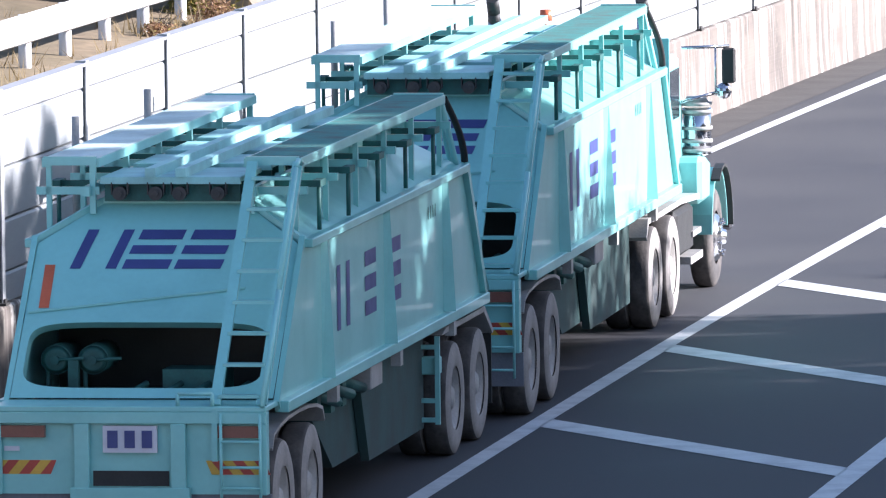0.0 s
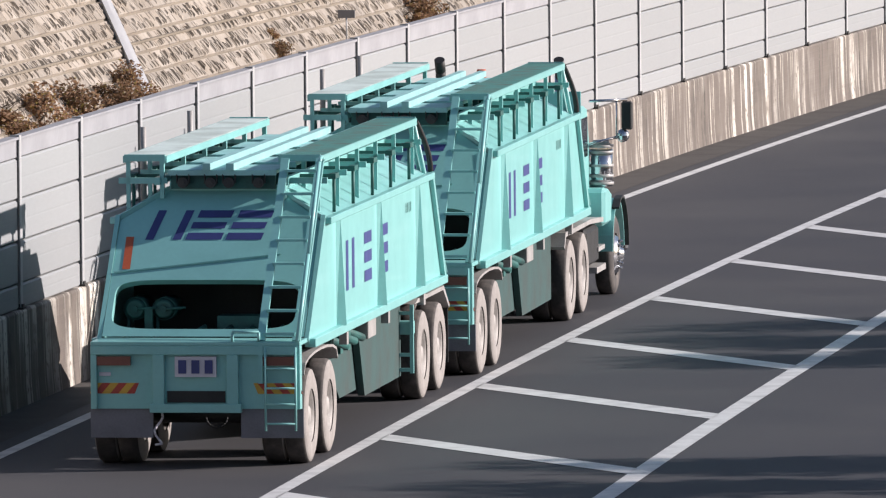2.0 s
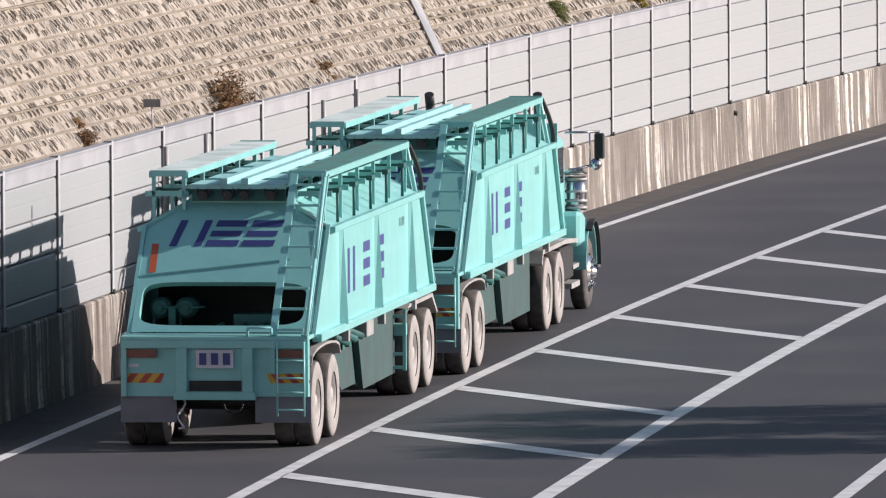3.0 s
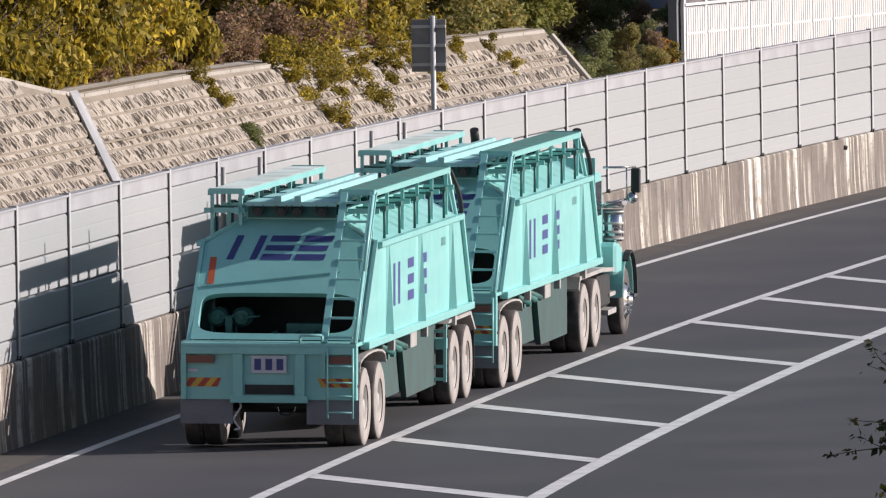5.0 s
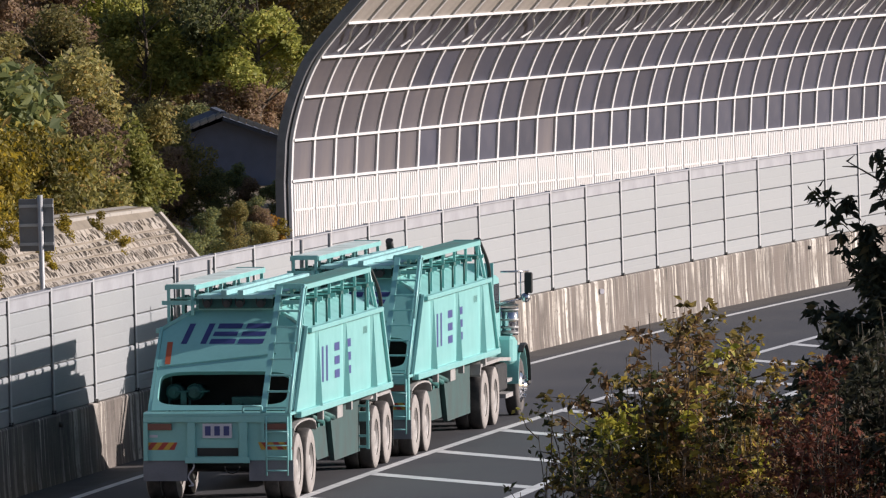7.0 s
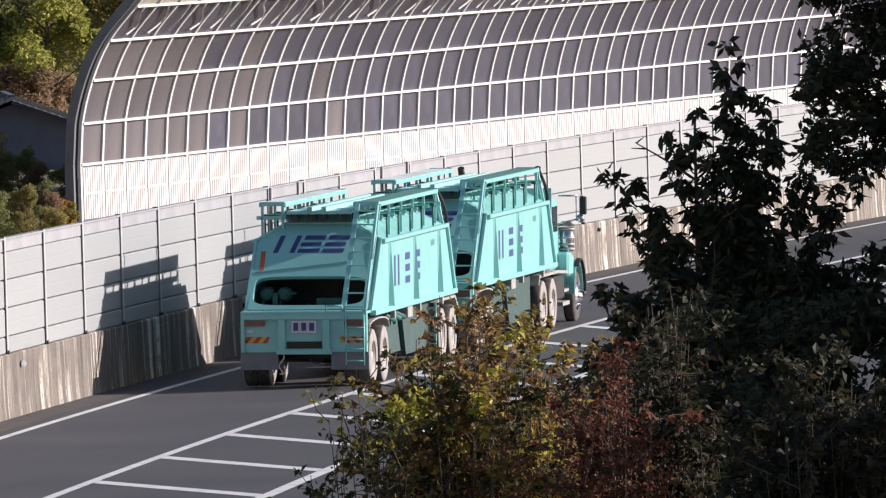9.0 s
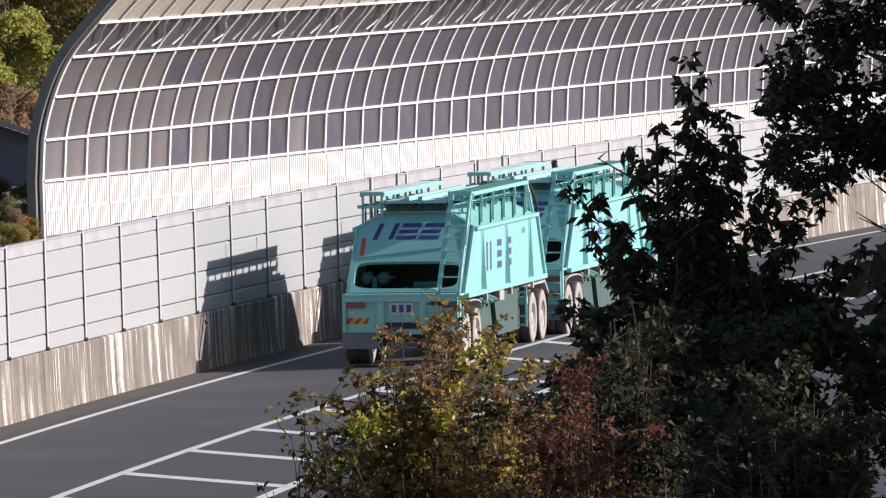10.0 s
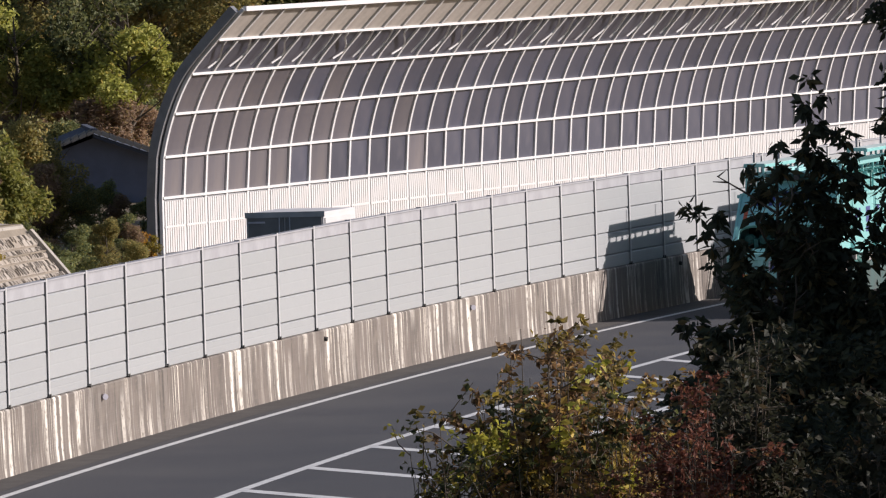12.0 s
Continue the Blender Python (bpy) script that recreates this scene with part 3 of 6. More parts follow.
def shelter():
    root = tagged(new("noise_shelter"), "arched noise shelter with smoked panels, white frames and louvred base", "noise shelter", kind="structure")
    root.matrix_basis = pose(SH_X, SH_Y, 0, 0, 0, -math.degrees(SH_H))

    def smooth_arch(k, f):
        """A point along the arch between knots k and k + 1."""
        p = [Vector(ARCH[max(0, min(len(ARCH) - 1, j))]) for j in (k - 1, k, k + 1, k + 2)]
        if k < 2:
            return p[1].lerp(p[2], f)
        return 0.5 * (2 * p[1] + (p[2] - p[0]) * f + (2 * p[0] - 5 * p[1] + 4 * p[2] - p[3]) * f * f + (3 * p[1] - p[0] - 3 * p[2] + p[3]) * f ** 3)
    # panels, those near the open end browner and paler
    r_brown = random.Random(8)
    for k in range(1, 6):
        bm = bmesh.new()
        steps = 6
        ring = [smooth_arch(k, j / steps) for j in range(steps + 1)]
        a = [bm.verts.new((q.x, 0.06, q.y)) for q in ring]
        b = [bm.verts.new((q.x, 1.94, q.y)) for q in ring]
        for i in range(steps):
            bm.faces.new((a[i], b[i], b[i + 1], a[i + 1]))
        bm.normal_update()
        bmesh.ops.solidify(bm, geom=bm.faces[:], thickness=0.02)
        me = mesh_of("smoked_panel" if k < 5 else "roof_sheet", bm, M_SMOKE if k < 5 else M_ROOFLITE)
        # browner, paler copy, used more often in the first columns
        dusty = me.copy()
        dusty.materials[0] = M_SMOKE_BROWN
        for c in range(COLS):
            worn = k < 4 and r_brown.random() < 1.25 - 0.075 * c - 0.12 * k
            ob = new("panel" if k < 5 else "roof_sheet", dusty if worn else me)
            ob.parent = root
            ob.location = (-0.02, 2.0 * c, 0)
    # ribs
    bm = bmesh.new()
    pts = [smooth_arch(k, j / 4) for k in range(0, 6) for j in range(4)] + [Vector(ARCH[-1])]
    for p, q in zip(pts[:-1], pts[1:]):
        beam(bm, (p.x, 0, p.y), (q.x, 0, q.y), 0.09, 0.16, (0, 1, 0))
    rib = mesh_of("rib", bm, M_WHITE)
    for c in range(COLS + 1):
        ob = new("rib", rib)
        ob.parent = root
        ob.location = (0, 2.0 * c, 0)
    # rails along each row
    for k in range(1, 7):
        bm = bmesh.new()
        q = ARCH[k]
        w = 0.07 if k < 6 else 0.13
        beam(bm, (q[0] + 0.03, 0, q[1]), (q[0] + 0.03, 2.0 * COLS, q[1]), 0.10, w)
        part("rail", bm, M_WHITE, root)
    # dark end frame
    bm = bmesh.new()
    for p, q in zip(pts[:-1], pts[1:]):
        beam(bm, (p.x - 0.22, -0.12, p.y), (q.x - 0.22, -0.12, q.y), 0.25, 0.35, (0, 1, 0))
    part("end_frame", bm, M_GREY, root, "dark grey end frame")
    # louvred base panels
    bm = bmesh.new()
    # backing in a darker grey, which puts the shade between slats into colour
    box(bm, -0.06, -0.01, 0.05, 1.95, 0.0, 1.5)
    for f in bm.faces:
        f.material_index = 1
    for i in range(9):
        y = 0.10 + i * 0.21
        box(bm, 0.0, 0.07, y, y + 0.15, 0.04, 0.72)
        box(bm, 0.0, 0.07, y, y + 0.15, 0.78, 1.46)
    box(bm, 0.0, 0.075, 0.06, 1.94, 0.72, 0.78)
    me = mesh_of("louvre_panel", bm, [M_LOUVRE, M_CAP])
    for c in range(COLS):
        ob = new("louvre_panel", me)
        ob.parent = root
        ob.location = (0, 2.0 * c, 0)
    # curled cable loops under the roof row
    for c in range(0, 40):
        bm = bmesh.new()
        y = 2.0 * c + 1.0
        a, b = smooth_arch(4, 0.15), smooth_arch(4, 0.95)
        prev = None
        for j in range(9):
            f = j / 8
            q = a.lerp(b, f)
            yy = y + 0.55 * math.sin(f * math.pi * (1.0 if c % 3 else 1.6)) * (0.6 + 0.4 * math.sin(c * 2.3))
            cur = Vector((q.x + 0.10, yy, q.y))
            if prev:
                beam(bm, prev, cur, 0.045)
            prev = cur
        part("cable_loop", bm, M_WHITE, root)
    return root


shelter()


# ---- the double road train ----
R_TYRE = 0.535
AX_REAR = (0.76, 2.16)


def wheel_meshes():
    """A dual tyre pair and its dished rim, turned about x, outer face towards +x."""
    bm = bmesh.new()
    for x0 in (-0.52, -0.26):
        lathe(bm, [(0.30, x0), (0.34, x0 - 0.005), (0.46, x0 + 0.0), (0.52, x0 + 0.02), (R_TYRE, x0 + 0.05), (R_TYRE, x0 + 0.21), (0.52, x0 + 0.24), (0.46, x0 + 0.26), (0.34, x0 + 0.262), (0.30, x0 + 0.25)], seg=32)
    for f in bm.faces:
        c = f.calc_center_median()
        f.material_index = 1 if math.hypot(c.y, c.z) < 0.50 else 0
    tyre = mesh_of("tyre", bm, [M_RUBBER, M_SIDEWALL])
    bm = bmesh.new()
    lathe(bm, [(0.305, -0.5), (0.305, -0.02), (0.285, -0.03), (0.27, -0.10), (0.20, -0.16), (0.13, -0.17), (0.125, -0.06), (0.09, -0.03), (0.0, -0.025)], seg=28)
    for k in range(10):
        a = 2 * math.pi * k / 10
        tube(bm, (-0.17, 0.175 * math.cos(a), 0.175 * math.sin(a)), (-0.12, 0.175 * math.cos(a), 0.175 * math.sin(a)), 0.018, 6)
    rim = mesh_of("rim", bm, M_RIM)
    bm = bmesh.new()
    lathe(bm, [(0.29, -0.25), (0.34, -0.255), (0.47, -0.25), (0.52, -0.23), (0.545, -0.19), (0.545, -0.05), (0.52, -0.02), (0.47, 0.0), (0.34, 0.0), (0.29, -0.01)], seg=32)
    for f in bm.faces:
        c = f.calc_center_median()
        f.material_index = 1 if math.hypot(c.y, c.z) < 0.46 else 0
    front_tyre = mesh_of("tyre", bm, [M_RUBBER, M_RUBBER])
    bm = bmesh.new()
    lathe(bm, [(0.30, -0.25), (0.30, -0.02), (0.27, -0.03), (0.24, 0.02), (0.16, 0.05), (0.09, 0.06), (0.08, 0.10), (0.0, 0.11)], seg=28)
    for k in range(10):
        a = 2 * math.pi * k / 10
        tube(bm, (0.03, 0.19 * math.cos(a), 0.19 * math.sin(a)), (0.075, 0.19 * math.cos(a), 0.19 * math.sin(a)), 0.02, 6)
    front_rim = mesh_of("rim", bm, M_CHROME)
    bm = bmesh.new()
    tube(bm, (-1.0, 0, 0), (1.0, 0, 0), 0.09, 10)
    beam_me = mesh_of("axle", bm, M_BLACK)
    return tyre, rim, front_tyre, front_rim, beam_me


TYRE, RIM, FTYRE, FRIM, AXLE = wheel_meshes()
AXLES = []        # every turning axle, with its place in its vehicle


def axle(vehicle, y, steer=False):
    ob = new("axle", AXLE)
    ob.parent = vehicle
    ob.location = (0, y, R_TYRE)
    for side in (1, -1):
        for name, me in (("tyre", FTYRE if steer else TYRE), ("rim", FRIM if steer else RIM)):
            w = new(name, me)
            w.parent = ob
            w.matrix_basis = pose(1.21 * side, 0, 0, 0, 0, 0 if side > 0 else 180)
    AXLES.append((ob, y))
    return ob


def on_rear(x, f):
    """A point on the sloping rear sheet: x across, f from the deck (0) to the roof (1)."""
    return Vector((x, 0.55 + 1.7 * f, 1.42 + 1.62 * f))


def slanted_mark(parent, x, f, w, h, kind, mname):
    """A plain slanted painted shape on the rear sheet."""
    bm = bmesh.new()
    n = Vector((0, -1.62, 1.7)).normalized() * 0.005

    def quad(u0, u1, v0, v1):
        def q(u, v):
            return on_rear(x + u + (v - f) * 0.55, v) + n
        bm.faces.new([bm.verts.new(q(u, v)) for u, v in ((u0, v0), (u1, v0), (u1, v1), (u0, v1))])
    if kind == 0:
        quad(0, 0.095, f, f + h)
        quad(w - 0.095, w, f, f + h)
    else:
        quad(0.0, w, f, f + h * 0.24)
        quad(0.0, w - 0.02, f + h * 0.38, f + h * 0.60)
        quad(0.02, w, f + h * 0.75, f + h)
    return part(mname, bm, M_PURPLE, parent, "flat purple painted logo shape")


def trailer():
    """A bottom-dump hopper trailer; origin on the ground below the middle of its rear bumper, y forward."""
    T = tagged(new("hopper_trailer"), "teal steel hopper trailer with roof walkways and rear ladder", "trailer", "trailers of the road train")
    W = 1.2
    # shell: sides, roof and front as plates
    side = [(0.62, 1.36), (11.45, 1.34), (10.42, 2.70), (1.95, 2.70)]
    for sx in (1, -1):
        bm = bmesh.new()
        prism(bm, side, sx * (W - 0.05), sx * W)
        part("side_panel", bm, M_TEAL, T)
        # ribs, tapering to the top
        for y in (2.76, 6.02, 9.26):
            bm = bmesh.new()
            pts = [(sx * W, y - 0.03, 1.40), (sx * (W + 0.11), y + 0.02, 1.40), (sx * W, y + 0.05, 1.40), (sx * W, y - 0.03, 2.68), (sx * (W + 0.05), y + 0.02, 2.68), (sx * W, y + 0.05, 2.68)]
            v = [bm.verts.new(q) for q in pts]
            for f in ((0, 1, 4, 3), (1, 2, 5, 4), (0, 2, 1), (3, 4, 5), (2, 0, 3, 5)):
                bm.faces.new([v[i] for i in f])
            part("rib", bm, M_TEAL, T)
        bm = bmesh.new()
        beam(bm, (sx * (W + 0.03), 0.62, 1.36), (sx * (W + 0.03), 11.45, 1.34), 0.10, 0.10)
        beam(bm, (sx * (W + 0.03), 1.92, 2.70), (sx * (W + 0.03), 10.42, 2.70), 0.09, 0.08)
        part("side_rail", bm, M_TEAL, T, bevel=0.008)
        bm = bmesh.new()
        beam(bm, (sx * (W - 0.02), 0.60, 1.36), (sx * (W - 0.02), 1.97, 2.72), 0.14, 0.05, (1, 0, 0))
        part("rear_flange", bm, M_TEAL, T)
        bm = bmesh.new()
        beam(bm, (sx * (W + 0.02), 11.45, 1.36), (sx * (W + 0.02), 10.42, 2.72), 0.10, 0.07, (1, 0, 0))
        part("front_flange", bm, M_TEAL, T)
    # rear sheet with a rounded opening
    bm = bmesh.new()
    n = 64
    hole, rim_v, back = [], [], []
    for k in range(n):
        a = 2 * math.pi * k / n
        c, s = math.cos(a), math.sin(a)
        e = 0.36
        x = -0.03 + 1.05 * math.copysign(abs(c) ** e, c)
        f = 0.225 + 0.165 * math.copysign(abs(s) ** e, s)
        hole.append(bm.verts.new(on_rear(x, f)))
        back.append(bm.verts.new(on_rear(x, f) + Vector((0, 0.12, -0.06))))
        t = max(abs(c), abs(s))
        rim_v.append(bm.verts.new(on_rear(1.15 * c / t, 0.01 + 0.43 * (0.5 + 0.5 * s / t))))
    for k in range(n):
        j = (k + 1) % n
        bm.faces.new((rim_v[k], rim_v[j], hole[j], hole[k]))
        bm.faces.new((hole[k], hole[j], back[j], back[k]))
    part("rear_sheet", bm, M_TEAL, T)
    bm = bmesh.new()
    v = [bm.verts.new(q) for q in (on_rear(-1.15, 0.44), on_rear(1.15, 0.44), on_rear(1.15, 0.79), on_rear(0.62, 1.0), on_rear(-0.62, 1.0), on_rear(-1.15, 0.79))]
    bm.faces.new(v)
    bm.normal_update()
    bmesh.ops.solidify(bm, geom=bm.faces[:], thickness=0.03)
    part("rear_sheet_upper", bm, M_TEAL, T)
    bm = bmesh.new()
    a, b = on_rear(-1.12, 0.435), on_rear(0.75, 0.56)
    nn = Vector((0, -0.02, 0.03))
    beam(bm, a + nn * 0.3, b + nn * 0.3, 0.018, 0.018)
    part("weld_ledge", bm, M_TEAL, T)
    # roof and front sheet
    bm = bmesh.new()
    ring = [(-W, 2.70), (-0.62, 3.04), (0.62, 3.04), (W, 2.70)]
    ys = [(1.93, 2.27, 2.27, 1.93), (6.2, 6.2, 6.2, 6.2), (10.42, 10.1, 10.1, 10.42)]
    rows = [[bm.verts.new((x, yy[i], z)) for i, (x, z) in enumerate(ring)] for yy in ys]
    for p, q in zip(rows[:-1], rows[1:]):
        for i in range(3):
            bm.faces.new((p[i], p[i + 1], q[i + 1], q[i]))
    low = [bm.verts.new((x, 11.45, 1.36)) for x in (-W, W)]
    bm.faces.new((rows[2][0], rows[2][1], rows[2][2], rows[2][3], low[1], low[0]))
    bm.normal_update()
    bmesh.ops.solidify(bm, geom=bm.faces[:], thickness=0.03)
    part("roof_sheet", bm, M_TEAL, T)
    bm = bmesh.new()
    beam(bm, (-0.64, 2.26, 3.06), (0.64, 2.26, 3.06), 0.05, 0.05)
    for sx in (1, -1):
        beam(bm, (sx * 0.64, 2.26, 3.06), (sx * 1.2, 1.94, 2.72), 0.05, 0.05)
        beam(bm, (sx * 0.62, 2.26, 3.06), (sx * 0.62, 10.2, 3.06), 0.05, 0.05)
    part("roof_edge", bm, M_TEAL, T)
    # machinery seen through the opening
    # black floor and back plate give the bay its shade by colour
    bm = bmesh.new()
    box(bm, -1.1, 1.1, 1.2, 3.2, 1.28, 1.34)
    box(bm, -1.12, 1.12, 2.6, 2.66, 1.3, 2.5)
    part("machinery_bay", bm, M_BLACK, T, "black plates standing for the shade of the machinery bay")
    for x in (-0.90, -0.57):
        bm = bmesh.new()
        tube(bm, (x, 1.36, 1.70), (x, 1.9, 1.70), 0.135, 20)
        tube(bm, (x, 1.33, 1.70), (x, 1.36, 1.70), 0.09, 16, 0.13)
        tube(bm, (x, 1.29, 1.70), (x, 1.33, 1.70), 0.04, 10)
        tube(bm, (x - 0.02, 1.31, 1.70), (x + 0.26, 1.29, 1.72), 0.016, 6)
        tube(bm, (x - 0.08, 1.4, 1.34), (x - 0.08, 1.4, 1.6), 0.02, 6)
        part("air_reservoir", bm, M_TEALDK, T, "grimy teal air tank, darkened for the recess shade")
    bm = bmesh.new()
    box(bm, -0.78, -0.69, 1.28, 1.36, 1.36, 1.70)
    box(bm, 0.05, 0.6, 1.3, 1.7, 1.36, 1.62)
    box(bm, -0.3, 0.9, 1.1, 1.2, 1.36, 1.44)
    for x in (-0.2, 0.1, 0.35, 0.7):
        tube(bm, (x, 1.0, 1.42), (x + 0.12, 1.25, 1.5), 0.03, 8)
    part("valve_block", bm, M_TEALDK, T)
    # deck, bumper and its fittings
    bm = bmesh.new()
    box(bm, -1.19, 1.19, 0.0, 0.62, 1.37, 1.42)
    part("rear_deck", bm, M_TEAL, T, bevel=0.008)
    bm = bmesh.new()
    box(bm, -1.19, 1.19, 0.07, 0.13, 0.66, 1.37)
    part("bumper_plate", bm, M_TEAL, T)
    bm = bmesh.new()
    box(bm, -1.19, 1.19, 0.0, 0.07, 1.27, 1.37)
    for x in (-0.42, 0.42):
        box(bm, x - 0.065, x + 0.065, 0.0, 0.07, 0.62, 1.27)
    box(bm, -1.19, -1.12, 0.0, 0.07, 0.66, 1.27)
    box(bm, 1.12, 1.19, 0.0, 0.07, 0.66, 1.27)
    box(bm, -0.52, 0.52, -0.02, 0.07, 0.62, 0.72)
    part("bumper_frame", bm, M_TEAL, T, bevel=0.006)
    bm = bmesh.new()
    box(bm, -0.33, 0.33, 0.055, 0.069, 0.73, 0.86)
    part("tow_slot", bm, M_BLACK, T)
    bm = bmesh.new()
    box(bm, -0.235, 0.235, 0.02, 0.069, 1.02, 1.25)
    plate = part("number_plate", bm, M_PLATE, T, "pale plate with three plain purple bars")
    for x in (-0.15, 0.0, 0.15):
        bm = bmesh.new()
        box(bm, x - 0.045, x + 0.045, 0.012, 0.019, 1.06, 1.21)
        part("bar", bm, M_PURPLE, plate)
    for x in (-0.93, 0.93):
        bm = bmesh.new()
        box(bm, x - 0.19, x + 0.19, 0.01, 0.069, 1.15, 1.25)
        part("tail_lamp", bm, M_LAMP, T, "brownish tail lamp")
        for k in range(6):
            bm = bmesh.new()
            x0 = x - 0.28 + k * 0.0933
            sg = 0.05 if x < 0 else -0.05
            v = [bm.verts.new((u, 0.064, z)) for u, z in ((x0 - sg, 0.83), (x0 + 0.0933 - sg, 0.83), (x0 + 0.0933 + sg, 0.95), (x0 + sg, 0.95))]
            for q in v:
                q.co.x = max(x - 0.28, min(x + 0.28, q.co.x))
            bm.faces.new(v)
            bm.normal_update()
            bmesh.ops.solidify(bm, geom=bm.faces[:], thickness=0.008)
            part("chevron", bm, M_RED if k % 2 else M_YELLOW, T, "red and yellow hazard stripe")
    bm = bmesh.new()
    box(bm, -1.1, -0.97, 0.05, 0.069, 1.03, 1.07)
    part("marker_lamp", bm, M_PLATE, T)
    for x0, x1 in ((-1.21, -0.50), (0.50, 1.21)):
        bm = bmesh.new()
        box(bm, x0, x1, 0.10, 0.125, 0.33, 0.66)
        part("mud_flap", bm, M_FLAP, T, "grey rubber mud flap")
    bm = bmesh.new()
    for a, b in (((0.42, 0.02, 1.42), (0.42, 0.02, 1.53)), ((0.72, 0.02, 1.42), (0.72, 0.02, 1.53)), ((0.42, 0.02, 1.53), (0.72, 0.02, 1.53))):
        tube(bm, a, b, 0.018, 6)
    part("grab_hoop", bm, M_TEAL, T)
    bm = bmesh.new()
    cord = [Vector((-0.44 + 0.05 * math.sin(k * 0.9), 0.12, 0.66 - 0.05 * k)) for k in range(9)]
    for q0, q1 in zip(cord[:-1], cord[1:]):
        tube(bm, q0, q1, 0.014, 6)
    tube(bm, cord[-1], cord[-1] + Vector((-0.08, 0, -0.01)), 0.014, 6)
    part("hanging_cord", bm, M_PLATE, T, "frayed white cord hanging below the bumper")
    bm = bmesh.new()
    loop = [Vector((0.22 + 0.12 * math.cos(a), 0.12, 0.56 - 0.11 * math.sin(a))) for a in [math.pi * k / 10 for k in range(11)]]
    for q0, q1 in zip(loop[:-1], loop[1:]):
        tube(bm, q0, q1, 0.012, 6)
    part("hanging_hose", bm, M_BLACK, T)
    for x in (-0.02, 0.16):
        bm = bmesh.new()
        tube(bm, (x, 0.14, 0.74), (x, 0.14, 0.86), 0.05, 10)
        part("slot_coupling", bm, M_DARK, T)
    # orange reflector strip
    bm = bmesh.new()
    nn = Vector((0, -0.0036, 0.0036))
    v = [bm.verts.new(q + nn) for q in (on_rear(-1.04, 0.46), on_rear(-0.95, 0.46), on_rear(-0.96, 0.68), on_rear(-1.05, 0.68))]
    bm.faces.new(v)
    part("reflector_strip", bm, M_ORANGE, T, "faded orange reflector strip")
    for k, x in enumerate((-0.83, -0.37, 0.09)):
        slanted_mark(T, x, 0.66, 0.41, 0.20, k, "logo_mark")
    # ladder, hand rails
    L = part("ladder", (lambda b: (beam(b, (0.74, 0.02, 0.95), (0.74, 0.02, 1.4), 0.05), beam(b, (0.74, 0.06, 1.42), (0.74, 2.0, 3.42), 0.05, 0.09, (1, 0, 0)), beam(b, (1.14, 0.06, 1.42), (1.14, 2.0, 3.42), 0.05, 0.09, (1, 0, 0)), b)[-1])(bmesh.new()), M_TEAL, T)
    for k in range(8):
        f = 0.04 + k * 0.128
        bm = bmesh.new()
        y, z = 0.06 + 1.94 * f, 1.42 + 2.0 * f
        box(bm, 0.76, 1.12, y - 0.06, y + 0.06, z - 0.015, z + 0.015)
        part("rung", bm, M_TEAL, L)
    bm = bmesh.new()
    prev = None
    for q in ((1.16, -0.02, 1.42), (1.18, 0.75, 2.38), (1.18, 1.66, 3.40), (1.18, 1.8, 3.46), (1.18, 1.95, 3.42)):
        if prev:
            tube(bm, prev, q, 0.024, 8)
        prev = q
    part("hand_rail", bm, M_TEAL, L)
    bm = bmesh.new()
    for x in (0.80, 1.14):
        tube(bm, (x, -0.03, 0.42), (x, -0.03, 1.36), 0.014, 6)
    for z in (0.5, 0.72, 0.9, 1.12):
        tube(bm, (0.80, -0.03, z), (1.14, -0.03, z), 0.014, 6)
    part("lower_ladder", bm, M_TEAL, T)
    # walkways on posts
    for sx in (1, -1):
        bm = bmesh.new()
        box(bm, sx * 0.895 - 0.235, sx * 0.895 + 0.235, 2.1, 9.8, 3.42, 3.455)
        # left plate gets the pale colour that holds its bright light
        wk = part("walkway", bm, M_DECK if sx > 0 else M_LITDECK, T, "worn walkway plate")
        bm = bmesh.new()
        for x in (sx * 0.895 - 0.235, sx * 0.895 + 0.235):
            beam(bm, (x, 2.1, 3.412), (x, 9.8, 3.412), 0.035, 0.08)
        for y in (2.1, 9.8):
            beam(bm, (sx * 0.895 - 0.235, y, 3.43), (sx * 0.895 + 0.235, y, 3.43), 0.035, 0.08)
        part("walkway_edge", bm, M_TEAL, wk)
        for y in (2.13, 3.65, 5.2, 6.7, 8.2, 9.76):
            bm = bmesh.new()
            beam(bm, (sx * 1.09, y, 2.72), (sx * 1.09, y, 3.42), 0.045, 0.05, (0, 1, 0))
            beam(bm, (sx * 0.70, y, 2.95), (sx * 0.70, y, 3.42), 0.05, 0.06, (0, 1, 0))
            beam(bm, (sx * 0.64, y, 3.16), (sx * 1.20, y, 3.16), 0.05, 0.07)
            part("walkway_post", bm, M_TEAL, wk)
        for y in (2.9, 4.4, 5.95, 7.45, 9.0):
            bm = bmesh.new()
            tube(bm, (sx * 1.16, y, 2.74), (sx * 1.16, y, 3.16), 0.02, 6)
            box(bm, sx * 1.16 - 0.04, sx * 1.16 + 0.04, y - 0.14, y + 0.14, 3.14, 3.2)
            beam(bm, (sx * 0.75, y, 3.16), (sx * 1.16, y, 3.16), 0.05, 0.06)
            part("latch_bar", bm, M_TEALDK, wk)
        bm = bmesh.new()
        beam(bm, (sx * 0.74, 2.0, 3.16), (sx * 0.74, 9.8, 3.16), 0.06, 0.09)
        part("guide_rail", bm, M_TEAL, T)
    for y in (4.1, 7.5):
        bm = bmesh.new()
        tube(bm, (-1.24, y, 2.72), (-1.24, y, 3.68), 0.035, 8)
        part("marker_pole", bm, M_FENDER, T, "grey marker pole")
